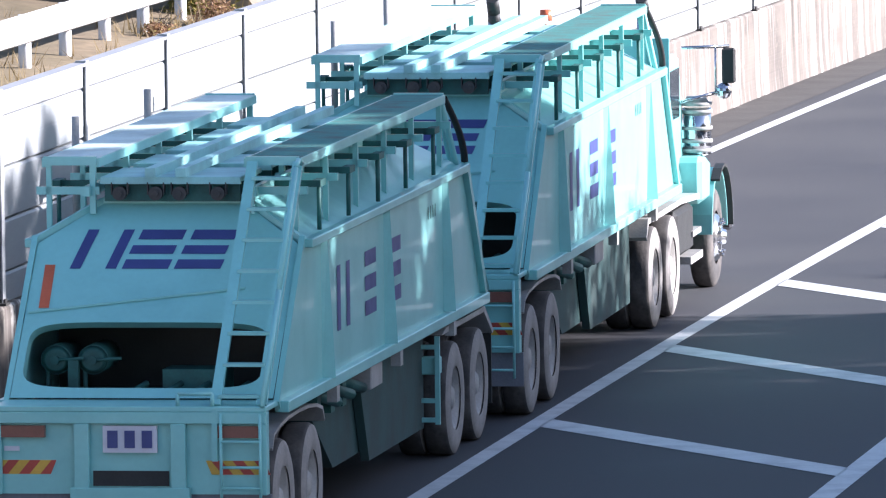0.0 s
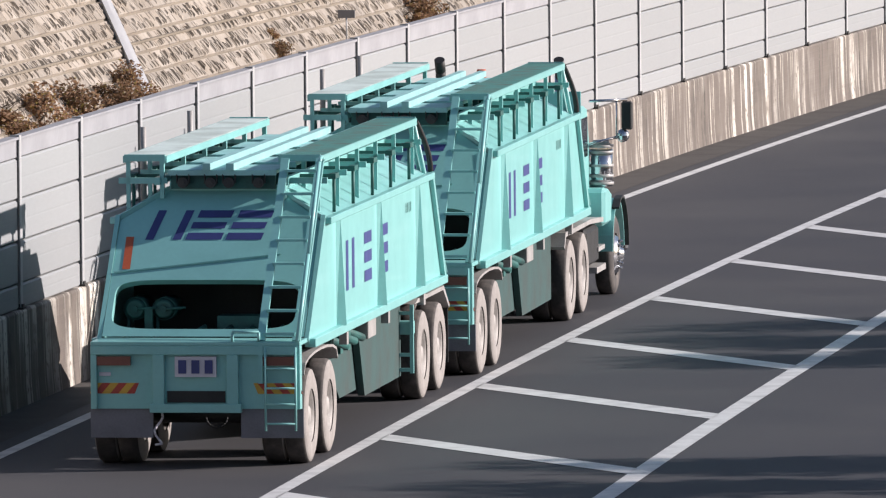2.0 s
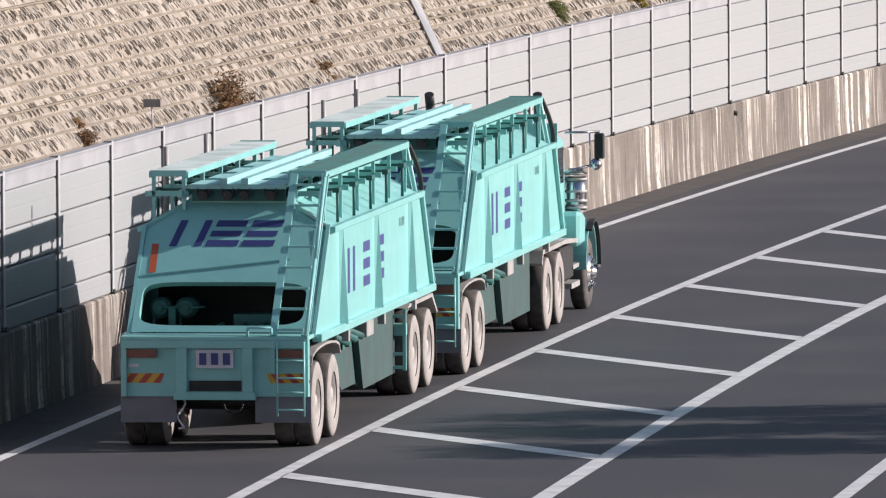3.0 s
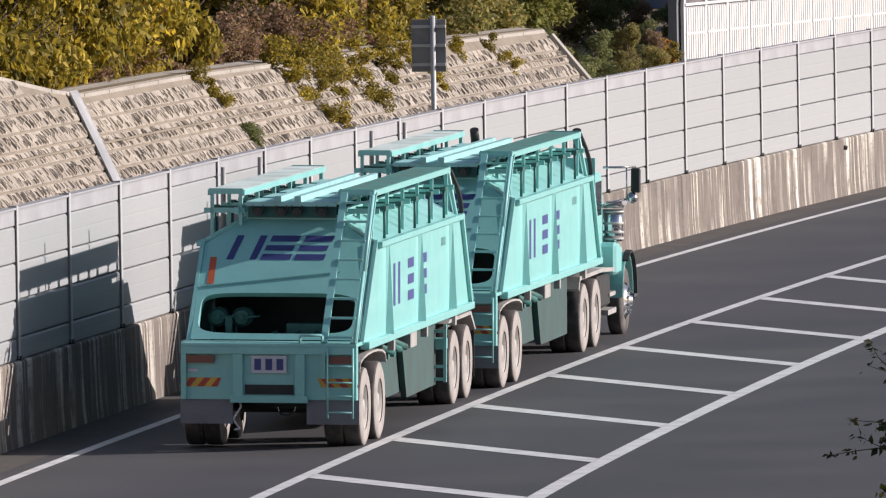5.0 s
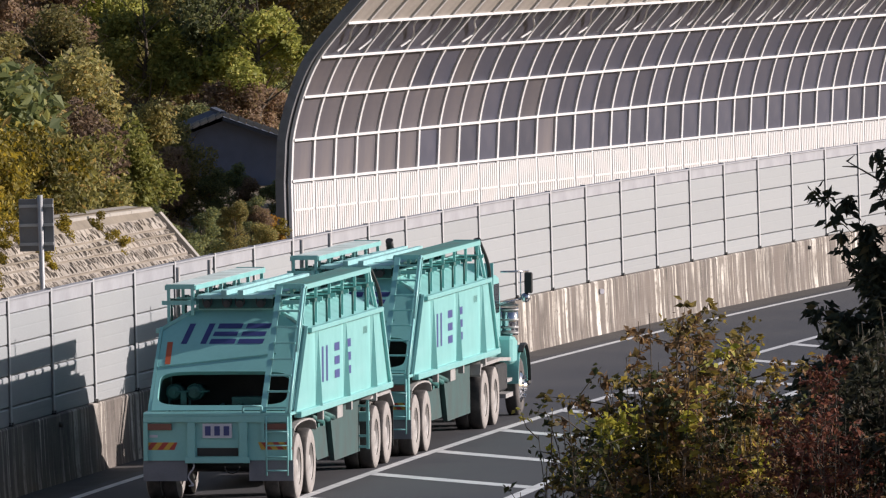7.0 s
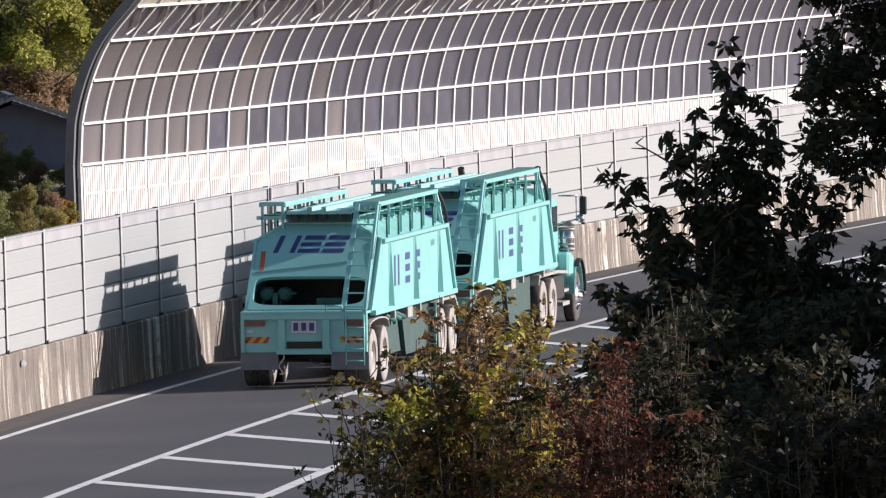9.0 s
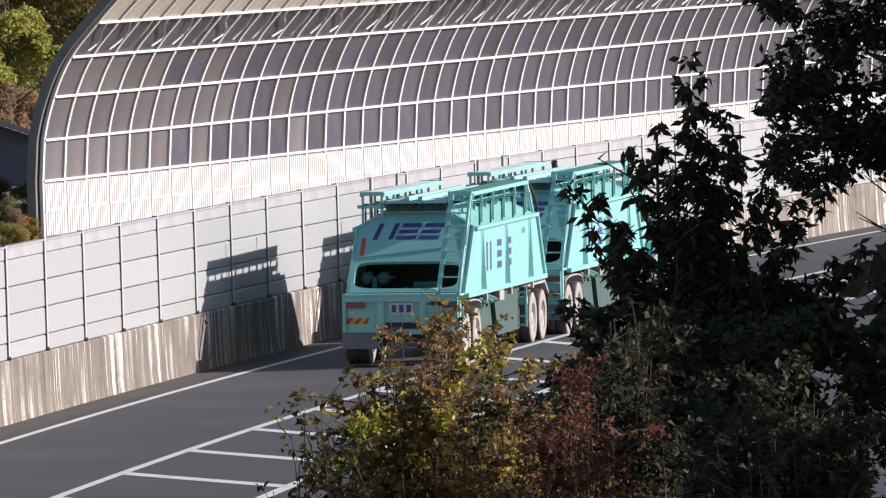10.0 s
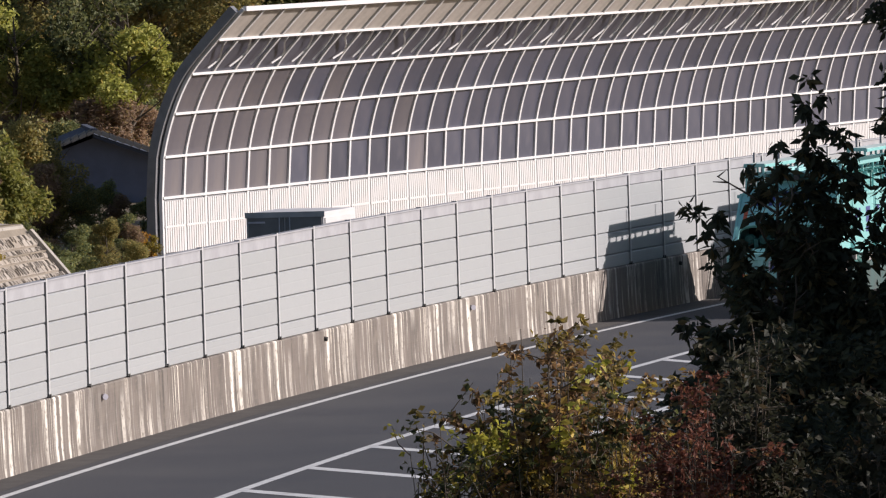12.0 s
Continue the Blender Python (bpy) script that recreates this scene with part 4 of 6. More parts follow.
    # sliding roof hatches on rollers
    for k in range(5):
        y0 = 2.05 + k * 1.52
        bm = bmesh.new()
        box(bm, -0.62, 0.62, y0, y0 + 1.05, 3.24, 3.29)
        hatch = part("hatch", bm, M_HATCH, T, bevel=0.01)
        bm = bmesh.new()
        beam(bm, (-0.62, y0 + 0.02, 3.255), (0.62, y0 + 0.02, 3.255), 0.05, 0.06)
        part("hatch_lip", bm, M_HATCH, hatch)
        # dark bars drawn in place of the shadow below each lid
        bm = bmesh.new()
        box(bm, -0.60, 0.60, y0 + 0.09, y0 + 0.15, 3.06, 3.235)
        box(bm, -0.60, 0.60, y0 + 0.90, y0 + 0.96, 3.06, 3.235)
        part("hatch_frame", bm, M_TEALDK, hatch, "dark bars standing for the shadow gap under the hatch")
        for x in (-0.45, -0.13, 0.08, 0.42):
            bm = bmesh.new()
            tube(bm, (x, y0 - 0.03, 3.14), (x, y0 + 0.05, 3.14), 0.062, 16)
            tube(bm, (x, y0 - 0.05, 3.14), (x, y0 - 0.03, 3.14), 0.028, 10)
            box(bm, x - 0.075, x - 0.066, y0 - 0.02, y0 + 0.06, 3.13, 3.24)
            box(bm, x + 0.066, x + 0.075, y0 - 0.02, y0 + 0.06, 3.13, 3.24)
            part("roller", bm, M_RUST, hatch, "rusty grey roller")
    for x in (-0.17, 0.10):
        bm = bmesh.new()
        beam(bm, (x, 2.0, 3.33), (x, 9.5, 3.33), 0.09, 0.08)
        part("hatch_bar", bm, M_HATCH, T)
    # pneumatic hose and strut at the front corner
    bm = bmesh.new()
    rings = []
    for j in range(10):
        f = j / 9
        q = Vector((1.12 + 0.10 * math.sin(f * 3.1), 9.88 + 0.95 * f, 3.42 - 1.05 * f))
        rings.append([bm.verts.new(q + Vector((0.035 * math.cos(a), 0.035 * 0.88 * math.sin(a), 0.035 * 0.47 * math.sin(a)))) for a in [i * math.pi / 4 for i in range(8)]])
    for r0, r1 in zip(rings[:-1], rings[1:]):
        for i in range(8):
            bm.faces.new((r0[i], r0[(i + 1) % 8], r1[(i + 1) % 8], r1[i])).smooth = True
    part("hose", bm, M_BLACK, T, "black rubber hose")
    bm = bmesh.new()
    tube(bm, (1.1, 9.82, 3.4), (1.24, 11.48, 1.42), 0.03, 8)
    tube(bm, (1.02, 10.1, 3.36), (1.16, 11.55, 1.42), 0.03, 8)
    part("corner_stay", bm, M_TEAL, T)
    # side bars in place of lettering
    for sx in (1, -1):
        for k, (y0, y1) in enumerate(((3.50, 4.17), (4.95, 5.55), (6.28, 6.88))):
            bm = bmesh.new()
            x = sx * (W + 0.004)
            w = y1 - y0
            shapes = ((0, 0.19, 0, 0.60), (w - 0.19, w, 0, 0.60)) if k == 0 else ((0, w, 0, 0.14), (0, w, 0.23, 0.37), (0, w, 0.46, 0.60))
            for a, b, z0, z1 in shapes:
                bm.faces.new([bm.verts.new((x, y0 + u, 1.755 + z)) for u, z in ((a, z0), (b, z0), (b, z1), (a, z1))])
            part("logo_mark", bm, M_PURPLE, T, "flat purple painted logo shape")
        for j in range(4):
            bm = bmesh.new()
            x = sx * (W + 0.004)
            bm.faces.new([bm.verts.new((x, 8.40 + 0.13 * j + u, 2.36 + z)) for u, z in ((0, 0), (0.045, 0), (0.045, 0.12), (0, 0.12))])
            part("small_bar", bm, M_TEALDK, T)
    # chassis, hopper belly, boxes, fenders
    bm = bmesh.new()
    for x in (-0.45, 0.45):
        beam(bm, (x, 0.15, 1.05), (x, 3.4, 1.05), 0.14, 0.3)
    part("chassis_rail", bm, M_BLACK, T)
    # belly and skirts take the colour with the underside shade in it
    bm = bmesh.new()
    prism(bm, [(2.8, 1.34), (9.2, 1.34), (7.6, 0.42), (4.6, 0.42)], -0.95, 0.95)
    part("hopper_belly", bm, M_BELLY, T, "dirty teal hopper belly, underside shade put into its colour")
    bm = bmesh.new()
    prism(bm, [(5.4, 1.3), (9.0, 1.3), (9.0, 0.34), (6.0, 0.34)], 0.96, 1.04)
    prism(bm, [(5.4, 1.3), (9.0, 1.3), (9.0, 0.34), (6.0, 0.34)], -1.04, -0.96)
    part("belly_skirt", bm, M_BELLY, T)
    bm = bmesh.new()
    box(bm, 1.0, 1.24, 5.0, 5.6, 1.08, 1.30)
    part("junction_box", bm, M_FENDER, T, "grey box on the side", bevel=0.01)
    bm = bmesh.new()
    for y in (3.0, 3.7, 4.3):
        tube(bm, (1.0, y, 1.25), (1.16, y + 0.7, 1.1), 0.05, 8)
        box(bm, 0.9, 1.1, y, y + 0.2, 1.0, 1.3)
    part("air_line", bm, M_TEALDK, T)
    for y in (3.05, 6.4, 9.4):
        bm = bmesh.new()
        box(bm, W - 0.02, W + 0.07, y, y + 0.14, 1.16, 1.34)
        part("side_lamp", bm, M_FENDER, T)
    for sx in (1, -1):
        bm = bmesh.new()
        pts = []
        for j in range(9):
            a = math.pi * (1.0 - j / 8)
            pts.append((1.53 + 1.28 * math.cos(a), 1.02 + 0.20 * math.sin(a) ** 0.6))
        rows = [[bm.verts.new((x, y, z)) for y, z in pts] for x in (sx * 0.64, sx * 1.2)]
        for j in range(8):
            bm.faces.new((rows[0][j], rows[0][j + 1], rows[1][j + 1], rows[1][j]))
        bm.normal_update()
        bmesh.ops.solidify(bm, geom=bm.faces[:], thickness=0.03)
        part("fender", bm, M_FENDER, T, "dusty grey wheel fender")
    # the upper works sit a little lower on the frame
    for ob in T.children_recursive:
        for v in ob.data.vertices:
            if v.co.z > 1.42:
                v.co.z = 1.42 + (v.co.z - 1.42) * 0.965
    for y in AX_REAR:
        axle(T, y)
    return T


def dolly_parts(T):
    """The converter axles under the nose of the rear trailer."""
    for y in (9.85, 11.25):
        axle(T, y)
    bm = bmesh.new()
    prism(bm, [(9.0, 1.20), (9.25, 1.25), (11.5, 1.25), (12.0, 0.98), (11.95, 0.95), (11.45, 1.2), (9.3, 1.2)], 0.62, 1.22)
    part("dolly_fender", bm, M_FENDER, T, "dusty grey dolly fender")
    # left fender, out of sight, added to close a gap in the shadow
    bm = bmesh.new()
    prism(bm, [(9.0, 1.20), (9.25, 1.25), (11.5, 1.25), (12.0, 0.98), (11.95, 0.95), (11.45, 1.2), (9.3, 1.2)], -1.22, -0.62)
    part("dolly_fender", bm, M_FENDER, T, "dusty grey dolly fender")
    bm = bmesh.new()
    box(bm, 0.74, 1.2, 8.92, 9.1, 0.84, 1.0)
    part("dolly_box", bm, M_TEAL, T, bevel=0.01)
    bm = bmesh.new()
    for x in (0.73, 1.19):
        box(bm, x - 0.022, x + 0.022, 8.88, 8.93, 0.38, 1.2)
    step = part("dolly_ladder", bm, M_TEAL, T)
    for z in (0.42, 0.60, 1.10):
        bm = bmesh.new()
        box(bm, 0.752, 1.168, 8.88, 8.94, z - 0.02, z + 0.02)
        part("rung", bm, M_TEAL, step)
    # flaps added to stop sunlight passing below the nose
    for x in (-1.2, 0.66):
        bm = bmesh.new()
        box(bm, x, x + 0.54, 11.96, 11.99, 0.28, 0.96)
        part("mud_flap", bm, M_BLACK, T, "black mud flap added to block light under the dolly")
    bm = bmesh.new()
    for x in (-0.4, 0.4):
        beam(bm, (x, 8.8, 0.9), (x, 12.4, 0.85), 0.14, 0.26)
    beam(bm, (0, 11.5, 0.8), (0, 13.2, 0.8), 0.12, 0.14)
    part("drawbar", bm, M_BLACK, T)


rear_trailer = trailer()
dolly_parts(rear_trailer)
n_rear = len(AXLES)
front_trailer = trailer()
front_trailer["label"] = "teal steel hopper trailer coupled to the tractor"


def tractor():
    """The conventional tractor unit, in the front trailer's space."""
    C = tagged(new("tractor_unit"), "teal bonneted tractor unit with chrome air cleaners", "truck")
    for y in (9.85, 11.25):
        axle(C, y)
    axle(C, 14.85, True)
    bm = bmesh.new()
    for x in (-0.42, 0.42):
        beam(bm, (x, 8.6, 0.95), (x, 16.4, 0.95), 0.1, 0.28)
    part("chassis_rail", bm, M_BLACK, C)
    for sx in (1, -1):
        bm = bmesh.new()
        prism(bm, [(9.0, 1.02), (9.15, 1.20), (11.9, 1.20), (13.3, 1.14), (13.3, 1.08), (11.8, 1.14), (9.2, 1.14), (9.06, 0.98)], sx * 0.6, sx * 1.22)
        part("fender", bm, M_FENDER, C, "dusty grey fender and deck plate")
        bm = bmesh.new()
        box(bm, sx * 0.9 - 0.28, sx * 0.9 + 0.28, 11.75, 13.1, 0.55, 1.06)
        part("fuel_tank", bm, M_BLACK, C, bevel=0.05)
        bm = bmesh.new()
        box(bm, sx * 1.0 - 0.18, sx * 1.0 + 0.2, 12.7, 13.7, 0.42, 0.50)
        box(bm, sx * 1.0 - 0.18, sx * 1.0 + 0.2, 12.9, 13.6, 0.70, 0.76)
        part("step", bm, M_FENDER, C)
        # front wheel arch
        bm = bmesh.new()
        pts = [(14.85 + 0.68 * math.cos(math.pi * j / 10), 0.62 + 0.68 * math.sin(math.pi * j / 10)) for j in range(11)]
        rows = [[bm.verts.new((x, y, z)) for y, z in pts] for x in (sx * 0.75, sx * 1.24)]
        for j in range(10):
            bm.faces.new((rows[0][j], rows[0][j + 1], rows[1][j + 1], rows[1][j]))
        bm.faces.new(rows[0])
        bm.normal_update()
        bmesh.ops.solidify(bm, geom=bm.faces[:], thickness=0.04)
        part("wheel_arch", bm, M_TEAL, C)
        bm = bmesh.new()
        rows = [[bm.verts.new((x, y, z)) for y, z in [(14.85 + 0.72 * math.cos(math.pi * j / 10), 0.62 + 0.72 * math.sin(math.pi * j / 10)) for j in range(8)]] for x in (sx * 1.2, sx * 1.30)]
        for j in range(7):
            bm.faces.new((rows[0][j], rows[0][j + 1], rows[1][j + 1], rows[1][j]))
        bm.normal_update()
        bmesh.ops.solidify(bm, geom=bm.faces[:], thickness=0.03)
        part("arch_lip", bm, M_BLACK, C, "black rubber arch lip")
        # air cleaner with bands
        bm = bmesh.new()
        tube(bm, (sx * 1.12, 13.9, 1.52), (sx * 1.12, 13.9, 2.02), 0.16, 24)
        cl = part("air_cleaner", bm, M_CHROME, C, "shiny dark air cleaner canister")
        for z in (1.56, 1.66, 1.80, 1.98, 2.06):
            bm = bmesh.new()
            tube(bm, (sx * 1.12, 13.9, z - 0.018), (sx * 1.12, 13.9, z + 0.018), 0.175, 24)
            part("band", bm, M_FENDER, cl)
        bm = bmesh.new()
        tube(bm, (sx * 1.12, 13.9, 2.06), (sx * 1.12, 13.9, 2.14), 0.15, 20, 0.10)
        part("cap", bm, M_FENDER, cl)
        # exhaust
        bm = bmesh.new()
        tube(bm, (sx * 0.80, 12.1, 1.3), (sx * 0.80, 12.1, 3.1), 0.075, 16)
        ex = part("exhaust", bm, M_CHROME, C)
        bm = bmesh.new()
        tube(bm, (sx * 0.80, 12.1, 3.02), (sx * 0.80, 12.06, 3.18), 0.066, 16, 0.07)
        tube(bm, (sx * 0.80, 12.06, 3.17), (sx * 0.80, 11.96, 3.32), 0.07, 16)
        part("exhaust_tip", bm, M_BLACK, ex, "sooty black exhaust tip")
        # mirror
        bm = bmesh.new()
        tube(bm, (sx * 1.0, 13.6, 2.68), (sx * 1.48, 13.9, 2.68), 0.018, 8)
        tube(bm, (sx * 1.0, 13.6, 2.1), (sx * 1.42, 13.9, 2.2), 0.018, 8)
        tube(bm, (sx * 1.34, 13.85, 2.15), (sx * 1.34, 13.85, 2.68), 0.012, 8)
        mr = part("mirror_arm", bm, M_CHROME, C)
        bm = bmesh.new()
        box(bm, sx * 1.48 - 0.075, sx * 1.48 + 0.075, 13.85, 13.93, 2.28, 2.66)
        part("mirror_head", bm, M_BLACK, mr, "black mirror back", bevel=0.02)
        bm = bmesh.new()
        bmesh.ops.create_uvsphere(bm, u_segments=16, v_segments=10, radius=0.09, matrix=pose(sx * 1.42, 13.9, 2.2))
        part("convex_mirror", bm, M_CHROME, mr)
    # cab, glass and hood
    bm = bmesh.new()
    prism(bm, [(12.35, 1.15), (13.75, 1.15), (13.85, 1.95), (13.55, 2.62), (12.5, 2.68), (12.35, 2.55)], -0.98, 0.98)
    part("cab", bm, M_TEAL, C, bevel=0.05)
    bm = bmesh.new()
    for sx in (1, -1):
        box(bm, sx * 0.985 - 0.006, sx * 0.985 + 0.006, 12.75, 13.5, 1.95, 2.48)
    box(bm, -0.6, 0.6, 12.335, 12.348, 2.0, 2.45)
    part("cab_window", bm, M_GLASS, C)
    bm = bmesh.new()
    prism(bm, [(13.7, 1.1), (16.1, 1.0), (16.2, 1.62), (15.9, 1.80), (13.75, 1.95)], -0.68, 0.68)
    part("hood", bm, M_TEAL, C, bevel=0.06)
    bm = bmesh.new()
    prism(bm, [(13.5, 1.0), (14.2, 1.0), (14.3, 1.42), (13.9, 1.52), (13.5, 1.5)], 0.66, 1.22)
    part("cowl", bm, M_TEAL, C, bevel=0.05)
    bm = bmesh.new()
    prism(bm, [(13.5, 1.0), (14.2, 1.0), (14.3, 1.42), (13.9, 1.52), (13.5, 1.5)], -1.22, -0.66)
    part("cowl", bm, M_TEAL, C, bevel=0.05)
    bm = bmesh.new()
    box(bm, -1.2, 1.2, 16.2, 16.4, 0.5, 0.85)
    part("front_bumper", bm, M_CHROME, C, bevel=0.03)
    bm = bmesh.new()
    tube(bm, (-0.35, 12.8, 2.68), (-0.35, 12.8, 2.82), 0.09, 14, 0.07)
    tube(bm, (0.5, 12.8, 2.68), (0.5, 12.8, 2.82), 0.09, 14, 0.07)
    part("beacon", bm, M_ORANGE, C, "orange roof beacon")
    bm = bmesh.new()
    tube(bm, (-0.35, 12.8, 2.82), (-0.35, 12.8, 3.1), 0.02, 8)
    tube(bm, (-0.35, 12.8, 3.03), (-0.35, 12.8, 3.15), 0.07, 14, 0.06)
    part("beacon_stem", bm, M_ORANGE, C)
    # steering-axle mud guard and headboard
    bm = bmesh.new()
    box(bm, -1.1, 1.1, 11.85, 11.9, 1.3, 2.9)
    part("headboard", bm, M_TEAL, C)
    return C


tractor_unit = tractor()


# ---- box van on the lane behind the barrier ----
def box_van():
    V = tagged(new("box_van"), "small van with a grey-doored white box body", "van")
    bm = bmesh.new()
    box(bm, 0.0, 1.72, 0.0, 3.3, 1.0, 3.08)
    body = part("cargo_box", bm, M_LOUVRE, V, "white ribbed cargo box", bevel=0.02)
    bm = bmesh.new()
    for k in range(8):
        z = 1.15 + k * 0.24
        box(bm, 1.72, 1.745, 0.05, 3.25, z, z + 0.12)
    part("side_rib", bm, M_LOUVRE, body)
    for x0, x1 in ((0.05, 0.83), (0.87, 1.67)):
        bm = bmesh.new()
        box(bm, x0, x1, -0.03, 0.0, 1.1, 2.98)
        dr = part("rear_door", bm, M_BOXGREY, V, "dark grey rear door")
        bm = bmesh.new()
        tube(bm, ((x0 + x1) / 2 + 0.3 * (1 if x0 < 0.5 else -1), -0.05, 1.1), ((x0 + x1) / 2 + 0.3 * (1 if x0 < 0.5 else -1), -0.05, 2.98), 0.015, 6)
        part("lock_bar", bm, M_POST, dr)
    bm = bmesh.new()
    box(bm, 0.05, 0.42, -0.045, -0.03, 2.86, 2.9)
    part("small_bar", bm, M_PLATE, V)
    bm = bmesh.new()
    box(bm, -0.02, 1.74, -0.05, 0.0, 2.98, 3.1)
    part("rear_header", bm, M_POST, V)
    bm = bmesh.new()
    prism(bm, [(3.4, 0.5), (5.0, 0.5), (5.05, 1.3), (4.7, 2.0), (3.4, 2.05)], 0.02, 1.7)
    part("cab", bm, M_WHITE, V, bevel=0.05)
    bm = bmesh.new()
    box(bm, 0.3, 1.4, -0.02, 4.6, 0.6, 1.0)
    part("chassis", bm, M_BLACK, V)
    for y in (0.9, 4.1):
        for x in (0.2, 1.52):
            bm = bmesh.new()
            tube(bm, (x - 0.1, y, 0.33), (x + 0.1, y, 0.33), 0.33, 20)
            part("wheel", bm, M_RUBBER, V)
    return V


van = box_van()


# ---- vegetation ----
def leaf_quads(rng, centre, radii, n, size, V, F, hang=0.0, shell=0.55, slim=1.0):
    """n folded leaves scattered through an ellipsoid, denser towards its skin."""
    for _ in range(n):
        d = Vector((rng.gauss(0, 1), rng.gauss(0, 1), rng.gauss(0, 1))).normalized()
        r = shell + (1 - shell) * rng.random() if rng.random() < 0.75 else rng.random()
        p = Vector((centre[0] + d.x * radii[0] * r, centre[1] + d.y * radii[1] * r, centre[2] + d.z * radii[2] * r))
        a = Vector((rng.gauss(0, 1), rng.gauss(0, 1), rng.gauss(0, 0.6) - hang)).normalized()
        b = a.cross(Vector((rng.gauss(0, 1), rng.gauss(0, 1), rng.gauss(0, 1)))).normalized()
        c = a.cross(b)
        l = size * rng.uniform(0.55, 1.25)
        w = l * rng.uniform(0.24, 0.36) * slim
        o = len(V)
        V += [p, p + a * l * 0.45 + b * w + c * w * 0.3, p + a * l, p + a * l * 0.45 - b * w + c * w * 0.3]
        F += [(o, o + 1, o + 2), (o, o + 2, o + 3)]


def lumps(rng, n, spread, low, high, rmin, rmax):
    """Uneven clumps that make up one crown."""
    out = []
    for _ in range(n):
        a, q = rng.uniform(0, 2 * math.pi), math.sqrt(rng.random())
        z = rng.uniform(low, high)
        k = 1.0 - 0.55 * max(0.0, (z - low) / max(high - low, 0.01)) ** 1.5
        r = rng.uniform(rmin, rmax)
        out.append(((math.cos(a) * q * spread * k, math.sin(a) * q * spread * k, z), (r * rng.uniform(0.8, 1.3), r * rng.uniform(0.8, 1.3), r * rng.uniform(0.6, 1.0))))
    return out


def crown_mesh(name, seed, clumps, per, size, material, hang=0.3):
    rng = random.Random(seed)
    V, F = [], []
    for c, r in clumps(rng):
        leaf_quads(rng, c, r, per, size, V, F, hang)
    me = bpy.data.meshes.new(name)
    me.from_pydata(V, [], F)
    me.materials.append(material)
    return me


def wood_mesh(name, seed, height, spread, r0, limbs, start=0.25):
    """A tapered, slightly bent trunk with limbs and twigs."""
    rng = random.Random(seed)
    bm = bmesh.new()
    pts = [Vector((0, 0, -0.3))]
    n = 6
    for k in range(1, n + 1):
        pts.append(Vector((rng.uniform(-0.06, 0.06) * k, rng.uniform(-0.06, 0.06) * k, height * k / n)))
    for k in range(n):
        tube(bm, pts[k], pts[k + 1], r0 * (1 - 0.85 * k / n), 7, r0 * (1 - 0.85 * (k + 1) / n), cap=False)
    for _ in range(limbs):
        f = rng.uniform(start, 0.95)
        k = min(n - 1, int(f * n))
        a = pts[k].lerp(pts[k + 1], f * n - k)
        t = rng.uniform(0, 2 * math.pi)
        q = spread * rng.uniform(0.5, 1.0) * (1.15 - 0.6 * f)
        m = a + Vector((math.cos(t) * q * 0.5, math.sin(t) * q * 0.5, q * 0.35))
        e = a + Vector((math.cos(t) * q, math.sin(t) * q, q * rng.uniform(0.5, 0.9)))
        rr = r0 * 0.32 * (1.1 - f)
        tube(bm, a, m, rr + 0.008, 5, rr * 0.7 + 0.006, cap=False)
        tube(bm, m, e, rr * 0.7 + 0.006, 5, 0.004, cap=False)
        for _ in range(3):
            b = m.lerp(e, rng.random())
            tube(bm, b, b + Vector((rng.uniform(-1, 1), rng.uniform(-1, 1), rng.uniform(0, 1))) * q * 0.3, 0.008, 4, 0.003, cap=False)
    return mesh_of(name, bm, M_BARK)


def plant(kind, wood, crown, m, label, category, group=""):
    """A tree or shrub: an empty at its foot with trunk and crown under it."""
    root = tagged(new(kind), label, category, group)
    root.matrix_basis = m
    for name, me in (("trunk", wood), ("crown", crown)):
        if me:
            ob = new(name, me)
            ob.parent = root
    return root


def ground_z(s, o):
    if o > 20:
        return -0.12 + min((o - 20) * 0.30, 4.2) * max(0.0, 1 - abs(s + 30) / 160.0)
    return -0.1


# shrubs and vines on the bank behind the stone slope
SHRUB_WOOD = wood_mesh("trunk", 3, 1.3, 0.9, 0.05, 12, 0.1)
SHRUBS = {
    "yellow": [crown_mesh("crown", 20 + k, lambda r: lumps(r, 9, 0.9, 0.1, 2.2, 0.35, 0.6), 260, 0.17, M_L_YELLOW, 0.8) for k in range(3)],
    "autumn": [crown_mesh("crown", 25 + k, lambda r: lumps(r, 9, 1.0, 0.3, 2.0, 0.3, 0.55), 200, 0.24, M_L_ORANGE) for k in range(3)],
    "russet": [crown_mesh("crown", 30 + k, lambda r: lumps(r, 9, 1.0, 0.1, 1.2, 0.3, 0.55), 240, 0.14, M_L_BROWN) for k in range(3)],
    "olive": [crown_mesh("crown", 40 + k, lambda r: lumps(r, 10, 1.0, 0.2, 1.8, 0.35, 0.65), 260, 0.18, M_L_OLIVE) for k in range(3)],
    "green": [crown_mesh("crown", 50 + k, lambda r: lumps(r, 10, 1.0, 0.2, 1.8, 0.4, 0.7), 260, 0.20, M_L_GREEN) for k in range(3)],
}
SHRUB_LABEL = {"autumn": "orange-yellow autumn shrub behind the barrier", "yellow": "yellow-green vine-covered shrub above the stone slope", "russet": "russet autumn shrub on the bank", "olive": "olive-green shrub with yellowing leaves", "green": "dark green shrub on the shaded bank"}
rng = random.Random(77)


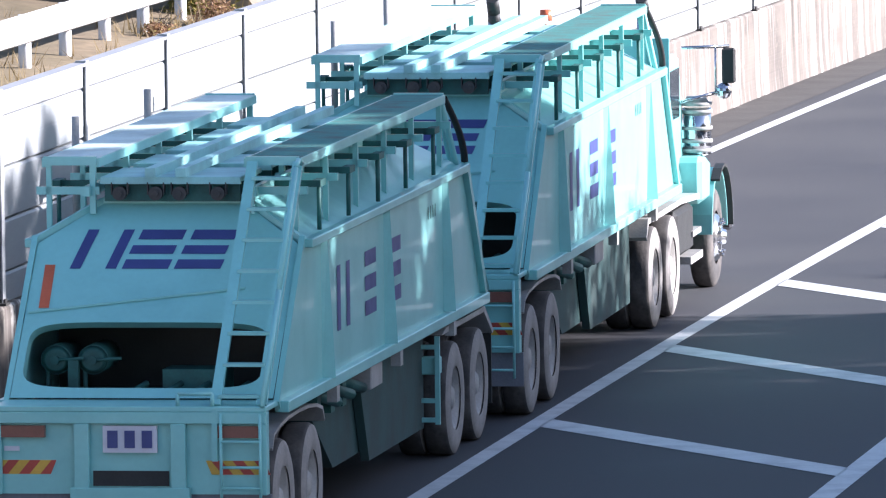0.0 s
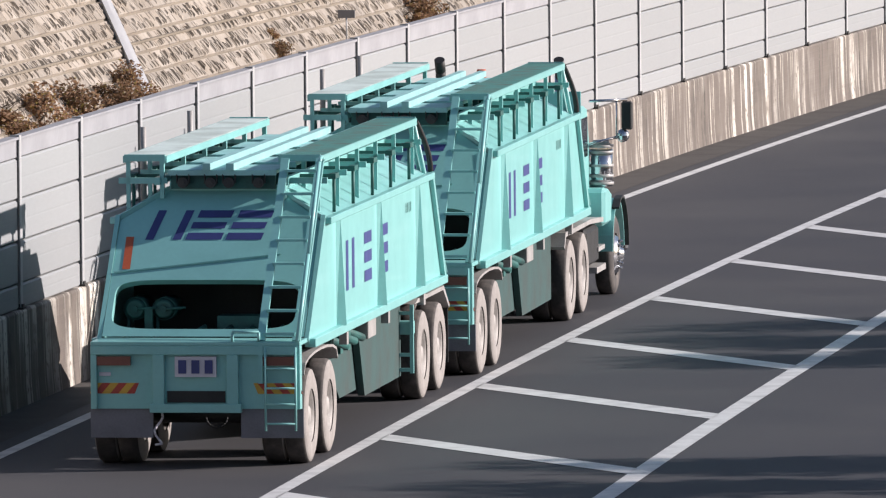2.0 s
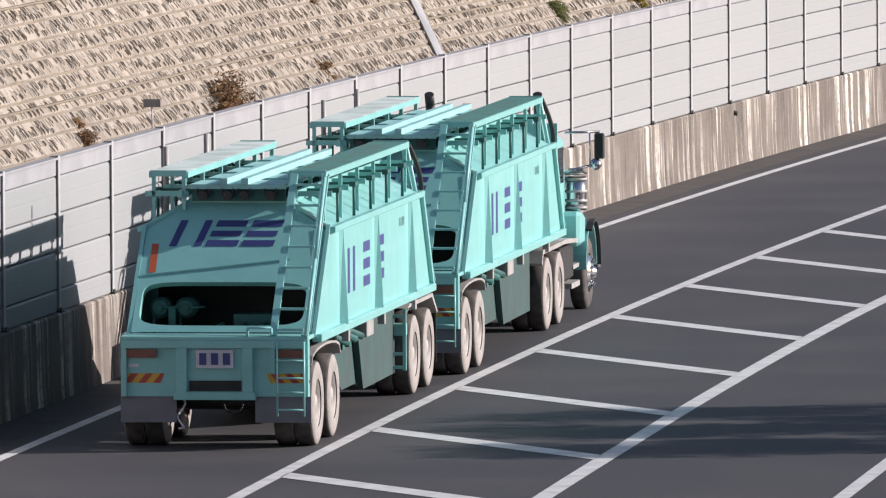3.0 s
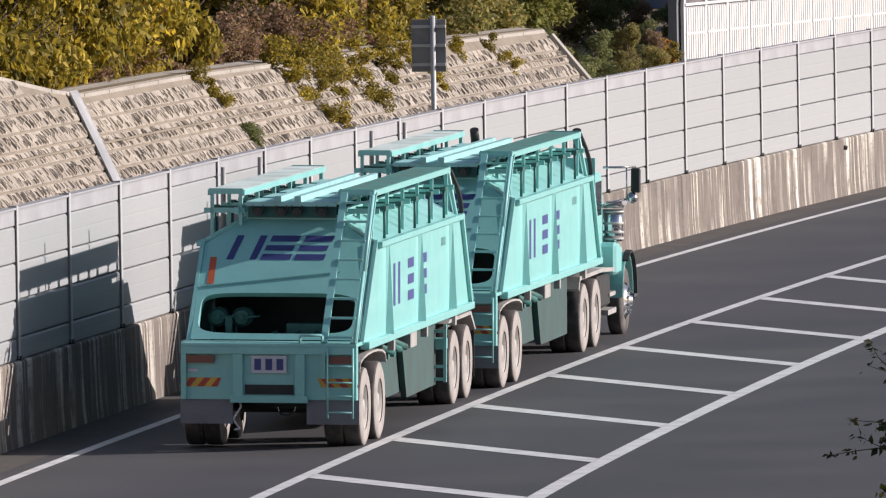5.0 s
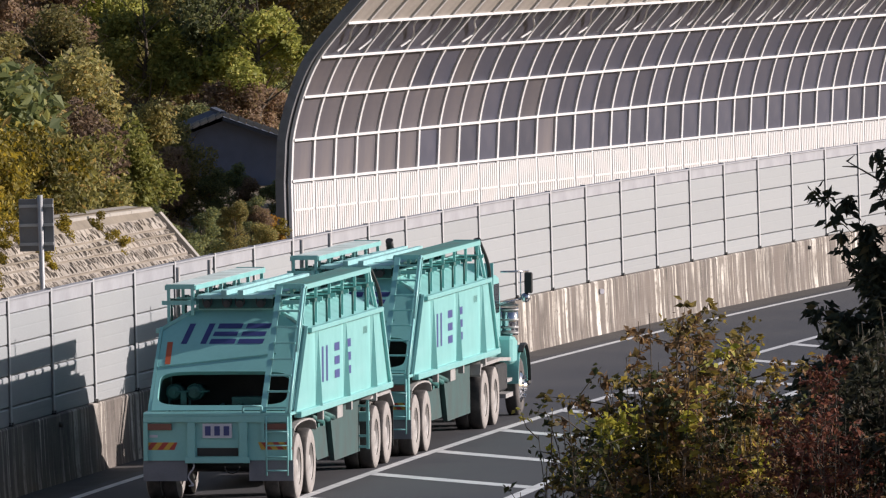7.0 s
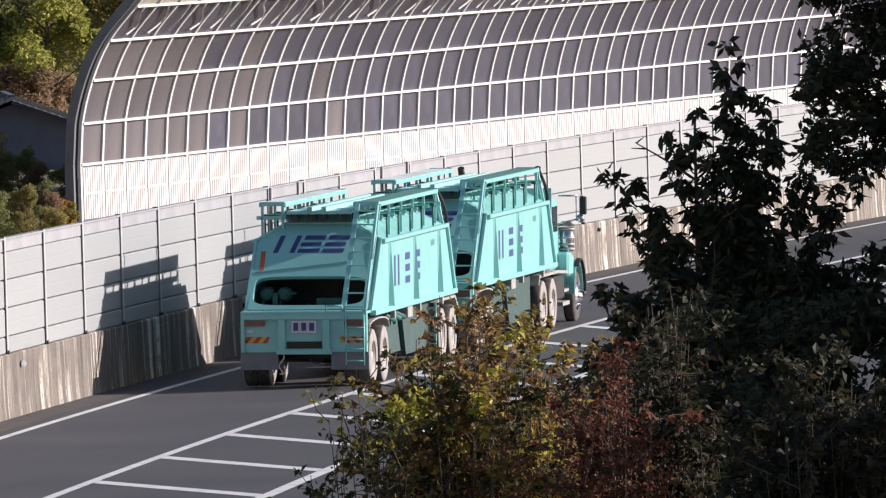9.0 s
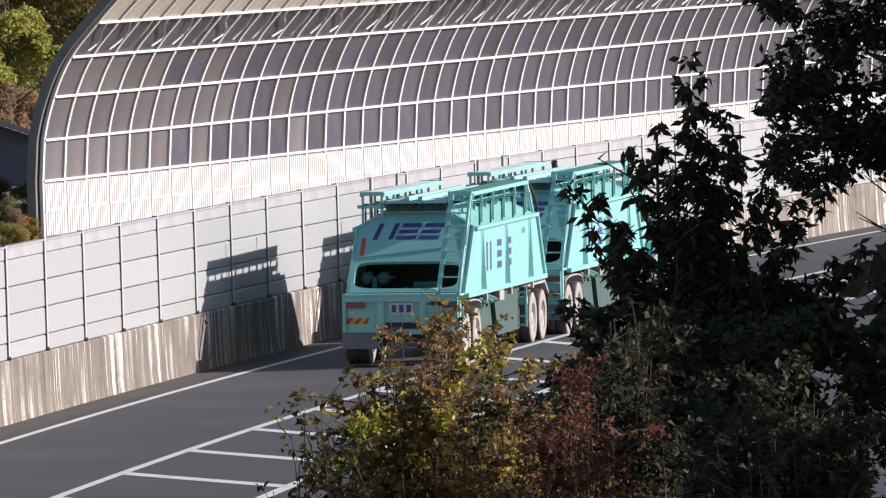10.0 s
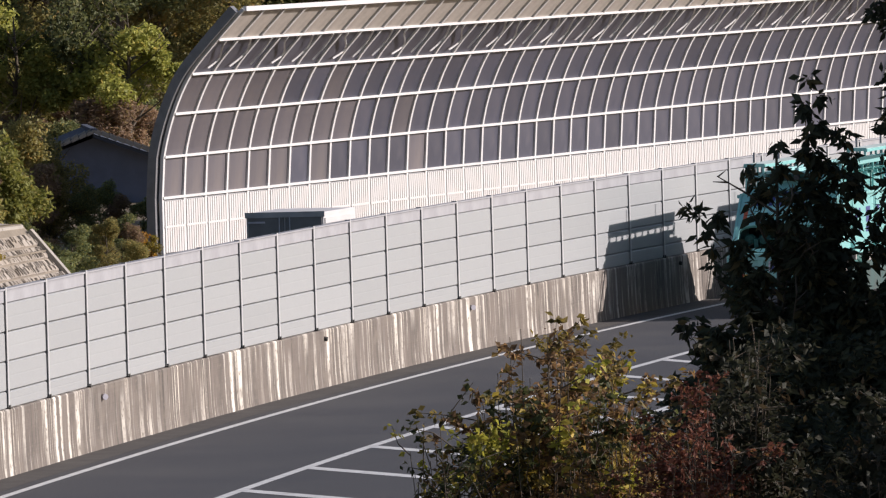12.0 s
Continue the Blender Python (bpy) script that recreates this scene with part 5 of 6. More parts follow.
def shrub(colour, p, scale, stretch=1.0):
    me = SHRUBS[colour][rng.randrange(3)]
    m = Matrix.Translation(p) @ pose(0, 0, 0, 0, 0, rng.uniform(0, 360)) @ Matrix.Diagonal((scale, scale, scale * stretch, 1))
    return plant("shrub", SHRUB_WOOD, me, m, SHRUB_LABEL[colour], "shrub", colour + " shrubs")


def behind(s):
    """A place on the flat behind the crest of the facing."""
    z = crest(s)
    return 1.5 + (z - 2.0) / TAN


# curtain of vines along the crest
for k in range(46):
    s = 50 + k * 0.98 + rng.uniform(-0.4, 0.4)
    d = behind(s)
    if s < 69:
        colour, sc, st = ("yellow", rng.uniform(0.65, 0.95), rng.uniform(1.2, 1.7)) if rng.random() < 0.85 else ("russet", 0.6, 1.0)
        o = d + 1.1
    elif s < 80:
        colour, sc, st, o = "russet" if rng.random() < 0.75 else "yellow", rng.uniform(0.5, 0.8), 1.0, d + 0.9
    else:
        colour, sc, st, o = "olive" if rng.random() < 0.6 else "yellow", rng.uniform(0.5, 0.8), 1.1, d + 1.2
    shrub(colour, at(s, -o, crest(s) - 0.1), sc, st)
# taller growth on the rising bank behind
for k in range(120):
    s = rng.uniform(-10, 125)
    o = rng.uniform(5.5, 26)
    if s < 46:
        o += 5
    z = crest(min(s, 94)) - 0.6 + max(0.0, o - 6.5) * 0.42
    if s > 94:
        z = max(0.0, 1.0 + (o - 10) * 0.25)
    c = "yellow" if s < 62 else "russet" if s < 74 else "olive"
    colour = c if rng.random() < 0.6 else rng.choice(("olive", "green", "russet", "yellow"))
    if s > 88:
        colour = rng.choice(("green", "green", "olive"))
    if s > 94 and o < 10:
        continue
    shrub(colour, at(s, -o, z), rng.uniform(0.9, 1.7), rng.uniform(0.9, 1.3))
for s in (51.0, 52.2, 53.3, 55.2, 56.0, 57.4, 59.6, 60.3, 61.2, 62.0, 63.2, 76.5, 77.6, 79.0, 80.5, 82.0):
    for j in range(3):
        shrub("yellow", at(s + rng.uniform(-0.3, 0.3), -(behind(s) + 1.6 + 0.7 * j), crest(s) + 0.1 + 1.0 * j), rng.uniform(0.5, 0.7), 1.6)
# vines draping over the facing
for s, z, sc in ((69.2, 3.85, 0.36), (69.6, 3.5, 0.33), (70.1, 3.2, 0.3), (70.6, 2.9, 0.27), (70.9, 3.9, 0.36), (71.9, 3.8, 0.36), (72.3, 3.5, 0.3), (73.2, 3.75, 0.33), (74.2, 3.45, 0.3), (74.8, 3.15, 0.28), (75.6, 3.65, 0.33), (77.2, 3.5, 0.33), (78.3, 3.75, 0.3), (80.0, 3.75, 0.27), (81.0, 3.3, 0.25), (84.6, 3.7, 0.25), (87.5, 3.6, 0.24), (88.0, 3.25, 0.24), (62.5, 3.85, 0.28), (62.8, 3.55, 0.25)):
    shrub("yellow", on_slope(s, z) + Vector((0, 0, -0.25)), sc, 1.0)
# dry tufts rooted in the joints
for s, z, sc, c in ((32.2, 2.75, 0.5, "russet"), (21.4, 3.0, 0.2, "russet"), (21.0, 2.7, 0.3, "russet"), (9.9, 2.75, 0.45, "russet"), (41.2, 2.9, 0.26, "russet"), (44.5, 3.9, 0.2, "russet"), (-0.8, 2.75, 0.35, "russet"), (1.8, 2.7, 0.5, "russet"), (3.8, 2.7, 0.5, "russet"), (6.0, 2.7, 0.45, "russet"), (8.3, 2.65, 0.4, "russet"), (-4.8, 2.7, 0.35, "russet"), (31.2, 2.7, 0.35, "russet"), (63.0, 3.0, 0.2, "green")):
    shrub(c, on_slope(s, z) + Vector((0, 0, -0.15)), sc, 0.9)


def dry_grass():
    """Straw-coloured blades on the bare bank."""
    r = random.Random(5)
    V, F = [], []
    for _ in range(130):
        s0, o0 = r.uniform(-46, -12), r.uniform(-7.5, -1.4)
        for _ in range(26):
            p = at(s0 + r.gauss(0, 0.35), o0 + r.gauss(0, 0.2), 2.42)
            t = p + Vector((r.gauss(0, 0.13), r.gauss(0, 0.13), r.uniform(0.12, 0.42)))
            w = Vector((r.uniform(-1, 1), r.uniform(-1, 1), 0)).normalized() * 0.016
            o = len(V)
            V += [p - w, p + w, t]
            F.append((o, o + 1, o + 2))
    return tagged(raw("dry_grass", V, F, M_STRAW), "straw-coloured dry grass on the bare bank", "grass", kind="stuff")


dry_grass()
for s, o, sc, c in ((-15.5, -2.2, 0.45, "russet"), (-14.2, -2.6, 0.5, "olive"), (-17.5, -2.3, 0.4, "russet"), (-20, -3.8, 0.4, "russet"), (-12.5, -2.2, 0.45, "russet"), (-24, -4.6, 0.5, "olive"), (-27, -5, 0.5, "russet")):
    shrub(c, at(s, o, 2.35), sc * 0.8)

# ---- trees beside the neighbouring expressway, and a house among them ----
TREE_WOOD = [wood_mesh("trunk", 60 + k, 6.0, 2.4, 0.16, 26) for k in range(2)]
TREE_CROWN = {
    "green": [crown_mesh("crown", 70 + k, lambda r: lumps(r, 26, 2.2, 1.6, 7.0, 0.5, 1.0), 520, 0.20, M_L_HAZEGREEN) for k in range(2)],
    "olive": [crown_mesh("crown", 80 + k, lambda r: lumps(r, 24, 2.2, 1.4, 6.6, 0.5, 1.0), 520, 0.20, M_L_HAZEOLIVE) for k in range(2)],
    "russet": [crown_mesh("crown", 90 + k, lambda r: lumps(r, 22, 2.0, 1.2, 6.2, 0.5, 0.9), 480, 0.19, M_L_HAZEBROWN) for k in range(2)],
    "yellow": [crown_mesh("crown", 95, lambda r: lumps(r, 20, 2.4, 2.6, 5.2, 0.4, 0.8), 480, 0.20, M_L_HAZEYELLOW)],
}
TREE_LABEL = {"green": "dark green broadleaf tree", "olive": "olive-green tree turning yellow", "russet": "brown autumn tree losing leaves", "yellow": "spreading tree with yellow-green leaves"}


def tree(colour, x, y, z, scale, stretch=1.0):
    me = rng.choice(TREE_CROWN[colour])
    m = Matrix.Translation((x, y, z)) @ pose(0, 0, 0, 0, 0, rng.uniform(0, 360)) @ Matrix.Diagonal((scale, scale, scale * stretch, 1))
    return plant("tree", rng.choice(TREE_WOOD), me, m, TREE_LABEL[colour], "tree", colour + " trees")


for k in range(64):
    az, dist = radians(rng.uniform(-0.3, 2.75)), rng.uniform(246, 420)
    if radians(1.85) < az and dist < 396:
        continue
    far = (dist - 246) / 174
    colour = rng.choice(("green", "olive", "olive", "russet", "russet", "yellow") if far > 0.3 else ("olive", "olive", "russet", "russet", "yellow"))
    sc = rng.uniform(0.62, 0.95) + far * 0.25
    az = min(az, radians(2.68) - 2.9 * sc / dist) if dist < 352 else az
    tree(colour, dist * math.sin(az), dist * math.cos(az), -0.3 + far * 2.5, sc, rng.uniform(0.85, 1.1))
# low trees in front of the house, and the shrubs at the shelter's end
for az, dist, colour, sc in ((2.42, 305, "olive", 0.26), (2.54, 312, "russet", 0.24), (2.30, 262, "russet", 0.26), (2.12, 285, "green", 0.30), (2.0, 290, "green", 0.34), (1.78, 300, "russet", 0.6), (1.6, 280, "olive", 0.62), (2.48, 312, "green", 0.26), (2.25, 300, "green", 0.27), (2.56, 300, "olive", 0.2), (1.9, 330, "green", 0.55), (1.96, 322, "olive", 0.6), (2.06, 325, "russet", 0.48), (2.14, 326, "olive", 0.36), (2.17, 327, "olive", 0.5), (2.30, 326, "green", 0.30), (2.40, 328, "green", 0.31), (2.50, 327, "russet", 0.29), (2.6, 327, "green", 0.25)):
    a = radians(az)
    tree(colour, dist * math.sin(a), dist * math.cos(a), -0.3, sc)
for az, dist in ((2.0, 405), (2.3, 412), (2.55, 404)):
    a = radians(az)
    tree("yellow", dist * math.sin(a), dist * math.cos(a), 0.2, 0.95)
for x, sc, c in ((13.2, 0.36, "yellow"), (13.7, 0.42, "autumn"), (14.2, 0.42, "autumn"), (14.6, 0.32, "yellow"), (12.7, 0.45, "green")):
    shrub(c, Vector((x, 315.7, -0.05)), sc)
for k in range(22):
    a = radians(1.55 + 1.25 * k / 21)
    dist = rng.uniform(398, 426)
    tree(rng.choice(("olive", "russet", "green", "olive")), dist * math.sin(a), dist * math.cos(a), -1.6, rng.uniform(0.55, 0.9), 0.9)
# wooded rise beyond the shelter
for k in range(80):
    az, dist = radians(rng.uniform(0.8, 4.8)), rng.uniform(430, 520)
    tree(rng.choice(("green", "green", "olive", "russet")), dist * math.sin(az), dist * math.cos(az), 1.0 + rng.uniform(0, 4), rng.uniform(1.0, 1.5))


def house():
    H = tagged(new("house"), "low house with a blue-grey tiled roof among trees", "house")
    H.matrix_basis = pose(15.96, 385.0, -1.75, 0, 0, 90) @ Matrix.Diagonal((1.14, 1.14, 1.14, 1))
    bm = bmesh.new()
    prism_pts = [(-2.6, 0.0), (2.6, 0.0), (2.6, 2.4), (0, 3.3), (-2.6, 2.4)]
    prism(bm, prism_pts, 0.0, 6.0)
    part("wall", bm, M_HOUSEWALL, H, "dark weathered gable wall")
    for sy in (1, -1):
        bm = bmesh.new()
        v = [bm.verts.new(q) for q in ((-0.5, sy * 3.2, 2.25), (6.4, sy * 3.2, 2.25), (6.4, 0, 3.43), (-0.5, 0, 3.43))]
        bm.faces.new(v)
        bm.normal_update()
        bmesh.ops.solidify(bm, geom=bm.faces[:], thickness=0.1)
        rf = part("roof", bm, M_TILE, H, "blue-grey tiled roof slope")
        for k in range(14):
            f = k / 14
            for x, lift in ((-0.52, 0.06), (-0.30, 0.12)):
                bm = bmesh.new()
                beam(bm, (x, sy * 3.2 * f, 3.45 + lift - 1.18 * f), (x, sy * 3.2 * (f + 0.062), 3.42 + lift - 1.18 * (f + 0.062)), 0.16, 0.09)
                part("verge_tile", bm, M_COPING, rf, "pale verge tile")
    bm = bmesh.new()
    beam(bm, (-0.50, 0, 3.53), (6.4, 0, 3.53), 0.18, 0.12)
    part("ridge", bm, M_TILE, H)
    return H


house()

# ---- the belt of trees beside the carriageway, near the camera ----
BELT_WOOD = wood_mesh("trunk", 101, 5.6, 1.7, 0.12, 46, 0.2)
BELT_TALL = [crown_mesh("crown", 110 + k, lambda r: lumps(r, 74, 2.9, 1.6, 9.6, 0.6, 1.1) + lumps(r, 14, 2.4, 9.4, 11.6, 0.35, 0.6), 200, 0.32, M_L_BLACKG) for k in range(2)]
TALL_WOOD = wood_mesh("trunk", 103, 10.0, 3.0, 0.22, 40, 0.3)
for k in range(9):
    s = -45.4 + k * 2.2 + rng.uniform(-0.5, 0.5)
    o = 28.0 + rng.uniform(-0.8, 0.8)
    p = at(s, o, ground_z(s, o))
    plant("tree", TALL_WOOD, BELT_TALL[k % 2], Matrix.Translation(p) @ pose(0, 0, 0, 0, 0, 50 * k) @ Matrix.Diagonal((1, 1, 0.95 + 0.12 * rng.random(), 1)), "tall dark evergreen tree beside the carriageway", "tree", "roadside trees")
MID = crown_mesh("crown", 120, lambda r: lumps(r, 30, 1.8, 1.0, 5.6, 0.5, 0.9), 300, 0.20, M_L_BLACKG)
for s, o, sc in ((-28.5, 24.8, 1.6), (-25.5, 24.5, 1.5), (-22.5, 25, 1.4), (-20.0, 25.5, 1.3), (-14.5, 25.0, 1.08), (-11.5, 25.4, 1.05), (4.4, 24.6, 1.12), (7.8, 25.0, 1.15), (10.8, 26.0, 1.15)):
    s -= 0.8
    p = at(s, o, ground_z(s, o))
    plant("tree", BELT_WOOD, MID, Matrix.Translation(p) @ pose(0, 0, 0, 0, 0, 90 * o) @ Matrix.Diagonal((sc, sc, sc, 1)), "dark green roadside tree", "tree", "roadside trees")


def belt(az, dist, zlow, wood_h, clumps, per, size, material, seed, label, category, spread=1.0, limbs=40, slim=0.75, hang=0.5):
    """A tree of the belt, its crown given as clumps (east, away, height, radius) round its stem."""
    a = radians(az)
    x, y = dist * math.sin(a), dist * math.cos(a)
    r = random.Random(seed)
    V, F = [], []
    for dx, dy, z, q in clumps:
        leaf_quads(r, (dx, dy, z), (q * r.uniform(0.9, 1.2), q * r.uniform(0.9, 1.2), q * r.uniform(0.75, 1.0)), int(per * q * q * 9), size, V, F, hang, 0.3, slim)
    me = bpy.data.meshes.new("crown")
    me.from_pydata(V, [], F)
    me.materials.append(material)
    return plant("tree" if category == "tree" else "shrub", wood_mesh("trunk", seed + 1, wood_h, spread, 0.07, limbs, 0.55), me, Matrix.Translation((x, y, zlow)), label, category)


def heap(seed, n, wide, z0, z1, q0, q1, taper=0.8, deep=0.8):
    """Clumps of a crown that narrows upward."""
    r = random.Random(seed)
    out = []
    for _ in range(n):
        f = r.random()
        w = wide * (1 - taper * f)
        out.append((r.uniform(-w, w), r.uniform(-deep, deep) * (1 - 0.6 * f), z0 + (z1 - z0) * f, r.uniform(q0, q1) * (1 - 0.35 * f)))
    return out


def spray_shrub(x, y, seed, stems, low, top, wide, per, size, materials, label, deep=0.6, arch=0.0):
    """A thin shrub: stems that fan out from its foot, each with twigs, and leaves in small sprays along the twigs."""
    r = random.Random(seed)
    bm = bmesh.new()
    V, F, mi = [], [], []

    def spray(p, n, spread, kind):
        o = len(F)
        leaf_quads(r, p, (spread, spread, spread * 0.7), n, size, V, F, 0.35, 0.2)
        mi.extend([kind] * (len(F) - o))
    for _ in range(stems):
        tip = Vector((r.gauss(0, 0.5) * wide, r.uniform(-deep, deep), 0))
        h = min(1.0, abs(tip.x) / (1.5 * wide))
        tip.z = low + (top - low) * (1 - h ** 1.6) * r.uniform(0.55, 1.0)
        foot = Vector((tip.x * 0.25 + r.uniform(-0.1, 0.1), tip.y * 0.3, -0.2))
        knee = foot.lerp(tip, 0.72) + Vector((-tip.x * 0.25, 0, 0.25 + arch))
        pts = [foot, foot.lerp(knee, 0.55), knee, knee.lerp(tip, 0.5) + Vector((r.uniform(-0.05, 0.05), 0, 0.08 + arch * 0.5)), tip]
        for a, b, r0, r1 in zip(pts[:-1], pts[1:], (0.012, 0.009, 0.006, 0.004), (0.009, 0.006, 0.004, 0.002)):
            tube(bm, a, b, r0, 5, r1, cap=False)
        base_kind = r.choices(range(len(materials)), [m[1] for m in materials])[0]
        for _ in range(9):
            f = r.uniform(0.0, 1.0)
            a = pts[2].lerp(pts[3], f * 2) if f < 0.5 else pts[3].lerp(pts[4], f * 2 - 1)
            b = a + Vector((r.gauss(0, 0.16), r.gauss(0, 0.16), r.uniform(-0.05, 0.26)))
            m = a.lerp(b, 0.5) + Vector((r.gauss(0, 0.02), 0, r.gauss(0, 0.02)))
            tube(bm, a, m, 0.004, 4, 0.003, cap=False)
            tube(bm, m, b, 0.003, 4, 0.0015, cap=False)
            kind = base_kind if r.random() < 0.7 else r.choices(range(len(materials)), [q[1] for q in materials])[0]
            for k in range(3):
                spray(a.lerp(b, 0.35 + 0.32 * k), max(1, int(per * r.uniform(0.4, 1.6))), r.uniform(0.035, 0.075), kind)
    root = tagged(new("shrub"), label, "shrub")
    root.matrix_basis = Matrix.Translation((x, y, 0.0))
    part("trunk", bm, M_BARK, root)
    raw("crown", V, F, [m[0] for m in materials], root, mi)
    return root


YELLOWS = ((M_L_NEARYELLOW, 4), (M_L_DRY, 3), (M_L_DRYBROWN, 5), (M_L_NEARDARK, 1))
DULL = ((M_L_DRYBROWN, 5), (M_L_NEARDARK, 2), (M_L_DRY, 3), (M_L_NEARYELLOW, 1))
EVERGREEN = ((M_L_EVERGREEN, 1),)
spray_shrub(4.93, 63.0, 301, 44, 5.9, 7.52, 0.46, 13, 0.052, YELLOWS, "roadside shrub with yellow-green and browning leaves")
spray_shrub(5.17, 63.6, 302, 38, 5.6, 7.40, 0.44, 13, 0.050, DULL, "roadside shrub with olive and brown leaves")
spray_shrub(5.42, 64.0, 310, 34, 5.6, 7.30, 0.34, 12, 0.050, DULL, "roadside shrub with dull olive and brown leaves")
spray_shrub(4.80, 63.4, 303, 18, 5.7, 7.25, 0.36, 11, 0.048, ((M_L_DRYBROWN, 5), (M_L_NEARDARK, 3), (M_L_DRY, 1)), "thin roadside shrub with dull brown leaves")
spray_shrub(4.42, 62.6, 304, 22, 5.8, 7.02, 0.42, 5, 0.050, ((M_L_NEARDARK, 5), (M_L_DRY, 2), (M_L_NEARYELLOW, 1)), "sparse arching roadside shrub with dark green leaves", arch=0.06)
spray_shrub(5.75, 62.3, 305, 80, 5.4, 7.16, 0.34, 14, 0.038, ((M_L_RED, 6), (M_L_DRYBROWN, 2)), "russet red roadside shrub")
spray_shrub(5.80, 66.5, 306, 80, 5.2, 6.90, 0.55, 13, 0.046, DULL, "dense brown and green roadside undergrowth")
spray_shrub(5.48, 64.6, 307, 56, 5.2, 6.70, 0.42, 12, 0.046, DULL, "dull green and brown roadside undergrowth")
# shrubs whose shade is put into the leaf colour
spray_shrub(6.85, 61.6, 308, 90, 5.4, 7.15, 0.55, 16, 0.060, EVERGREEN, "evergreen roadside shrub, shade put into its dark leaves")
spray_shrub(6.55, 61.4, 309, 60, 5.2, 6.80, 0.30, 15, 0.060, EVERGREEN, "low evergreen roadside shrub, shade put into its dark leaves")
spray_shrub(6.10, 62.8, 311, 26, 6.5, 7.48, 0.20, 12, 0.055, EVERGREEN, "evergreen shoots with shade-darkened leaves among the roadside shrubs")
# unseen tree, added out of view to shade the evergreen shrubs
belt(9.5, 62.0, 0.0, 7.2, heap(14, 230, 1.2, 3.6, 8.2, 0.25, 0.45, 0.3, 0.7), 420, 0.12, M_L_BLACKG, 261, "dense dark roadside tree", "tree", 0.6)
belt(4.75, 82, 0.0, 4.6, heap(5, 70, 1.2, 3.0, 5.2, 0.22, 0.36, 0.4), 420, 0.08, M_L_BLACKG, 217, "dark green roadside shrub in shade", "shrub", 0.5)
BOUGHS = ((0.0, 8.4), (-0.5, 7.7), (-0.96, 7.46), (0.33, 7.97), (0.9, 7.36), (1.22, 6.85), (-0.28, 7.88), (0.5, 7.48), (-0.72, 7.0), (0.66, 6.75), (-1.05, 6.6), (-1.2, 6.1), (0.15, 7.9))


def boughs(seed):
    """Clumps strung along boughs that rise from the stem and thin out to their tips."""
    r = random.Random(seed)
    out = []
    for x, z in BOUGHS:
        y = r.uniform(-0.5, 0.5)
        for k in range(32):
            f = (k + r.random()) / 32
            out.append((x * f ** 1.3 + r.gauss(0, 0.05), y * f + r.gauss(0, 0.05), 5.7 + (z - 5.7) * f + r.gauss(0, 0.05), 0.18 - 0.12 * f))
    return out


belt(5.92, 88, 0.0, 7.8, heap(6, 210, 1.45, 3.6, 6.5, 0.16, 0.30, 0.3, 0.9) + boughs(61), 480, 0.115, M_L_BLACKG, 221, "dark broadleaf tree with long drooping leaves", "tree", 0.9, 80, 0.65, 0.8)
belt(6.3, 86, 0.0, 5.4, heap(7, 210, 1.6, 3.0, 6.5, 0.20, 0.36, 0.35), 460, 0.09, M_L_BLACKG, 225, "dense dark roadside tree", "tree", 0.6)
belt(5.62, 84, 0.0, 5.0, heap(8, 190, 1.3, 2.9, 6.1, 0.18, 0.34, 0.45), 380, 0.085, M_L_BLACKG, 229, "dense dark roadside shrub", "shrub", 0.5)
# lighter brown clumps paint the sunlit leaf patches on the dark tree
belt(5.75, 80, 0.0, 5.4, heap(10, 30, 1.1, 4.2, 6.4, 0.10, 0.18, 0.5), 300, 0.07, M_L_DRYBROWN, 237, "brown leaf patches standing for sunlit leaves of the roadside tree", "shrub", 0.5, 30)
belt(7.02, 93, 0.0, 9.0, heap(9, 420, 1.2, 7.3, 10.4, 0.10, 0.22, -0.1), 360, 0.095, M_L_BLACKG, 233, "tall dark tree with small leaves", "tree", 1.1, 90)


# ---- sign behind the barrier, reflectors and drains on the parapet ----
def sign():
    S = tagged(new("road_sign"), "grey back of a road sign on a steel post", "sign")
    p = at(sofy(195.5), -0.75)
    S.matrix_basis = pose(p.x + 0.14, p.y, 0.04, 0, 0, -8)
    bm = bmesh.new()
    tube(bm, (0, 0, 0), (0, 0, 4.68), 0.045, 12)
    part("post", bm, M_POST, S)
    bm = bmesh.new()
    box(bm, -0.37, 0.22, 0.05, 0.07, 3.74, 4.62)
    pl = part("plate", bm, M_GREY, S, bevel=0.01)
    for z in (3.86, 4.18, 4.5):
        bm = bmesh.new()
        box(bm, -0.36, 0.21, 0.0, 0.05, z - 0.025, z + 0.025)
        part("brace", bm, M_POST, pl)
    return S


sign()


def marker_sign():
    """A little grey plate on a thin stake, rooted in the stone facing."""
    S = tagged(new("marker_sign"), "small grey marker plate on a thin stake", "sign")
    S.matrix_basis = pose(-4.63, 152.35, 2.66, 0, 0, -8)
    bm = bmesh.new()
    tube(bm, (0, 0, -0.05), (0, 0, 0.42), 0.012, 8)
    part("stake", bm, M_POST, S)
    bm = bmesh.new()
    box(bm, -0.13, 0.13, -0.012, 0.012, 0.38, 0.50)
    part("plate", bm, M_GREY, S, bevel=0.004)
    return S


marker_sign()


def reflector(s):
    R = tagged(new("reflector"), "small round white reflector on the parapet", "reflector", "parapet reflectors")
    p = at(s, 0.0, 0.93)
    R.matrix_basis = pose(p.x, p.y, p.z, 0, 0, -math.degrees(heading(s)))
    bm = bmesh.new()
    tube(bm, (0.04, 0.0, 0), (0.08, -0.05, 0), 0.055, 16)
    part("lens", bm, M_PLATE, R)
    bm = bmesh.new()
    box(bm, 0.0, 0.05, -0.02, 0.05, -0.05, 0.05)
    part("bracket", bm, M_DARK, R)


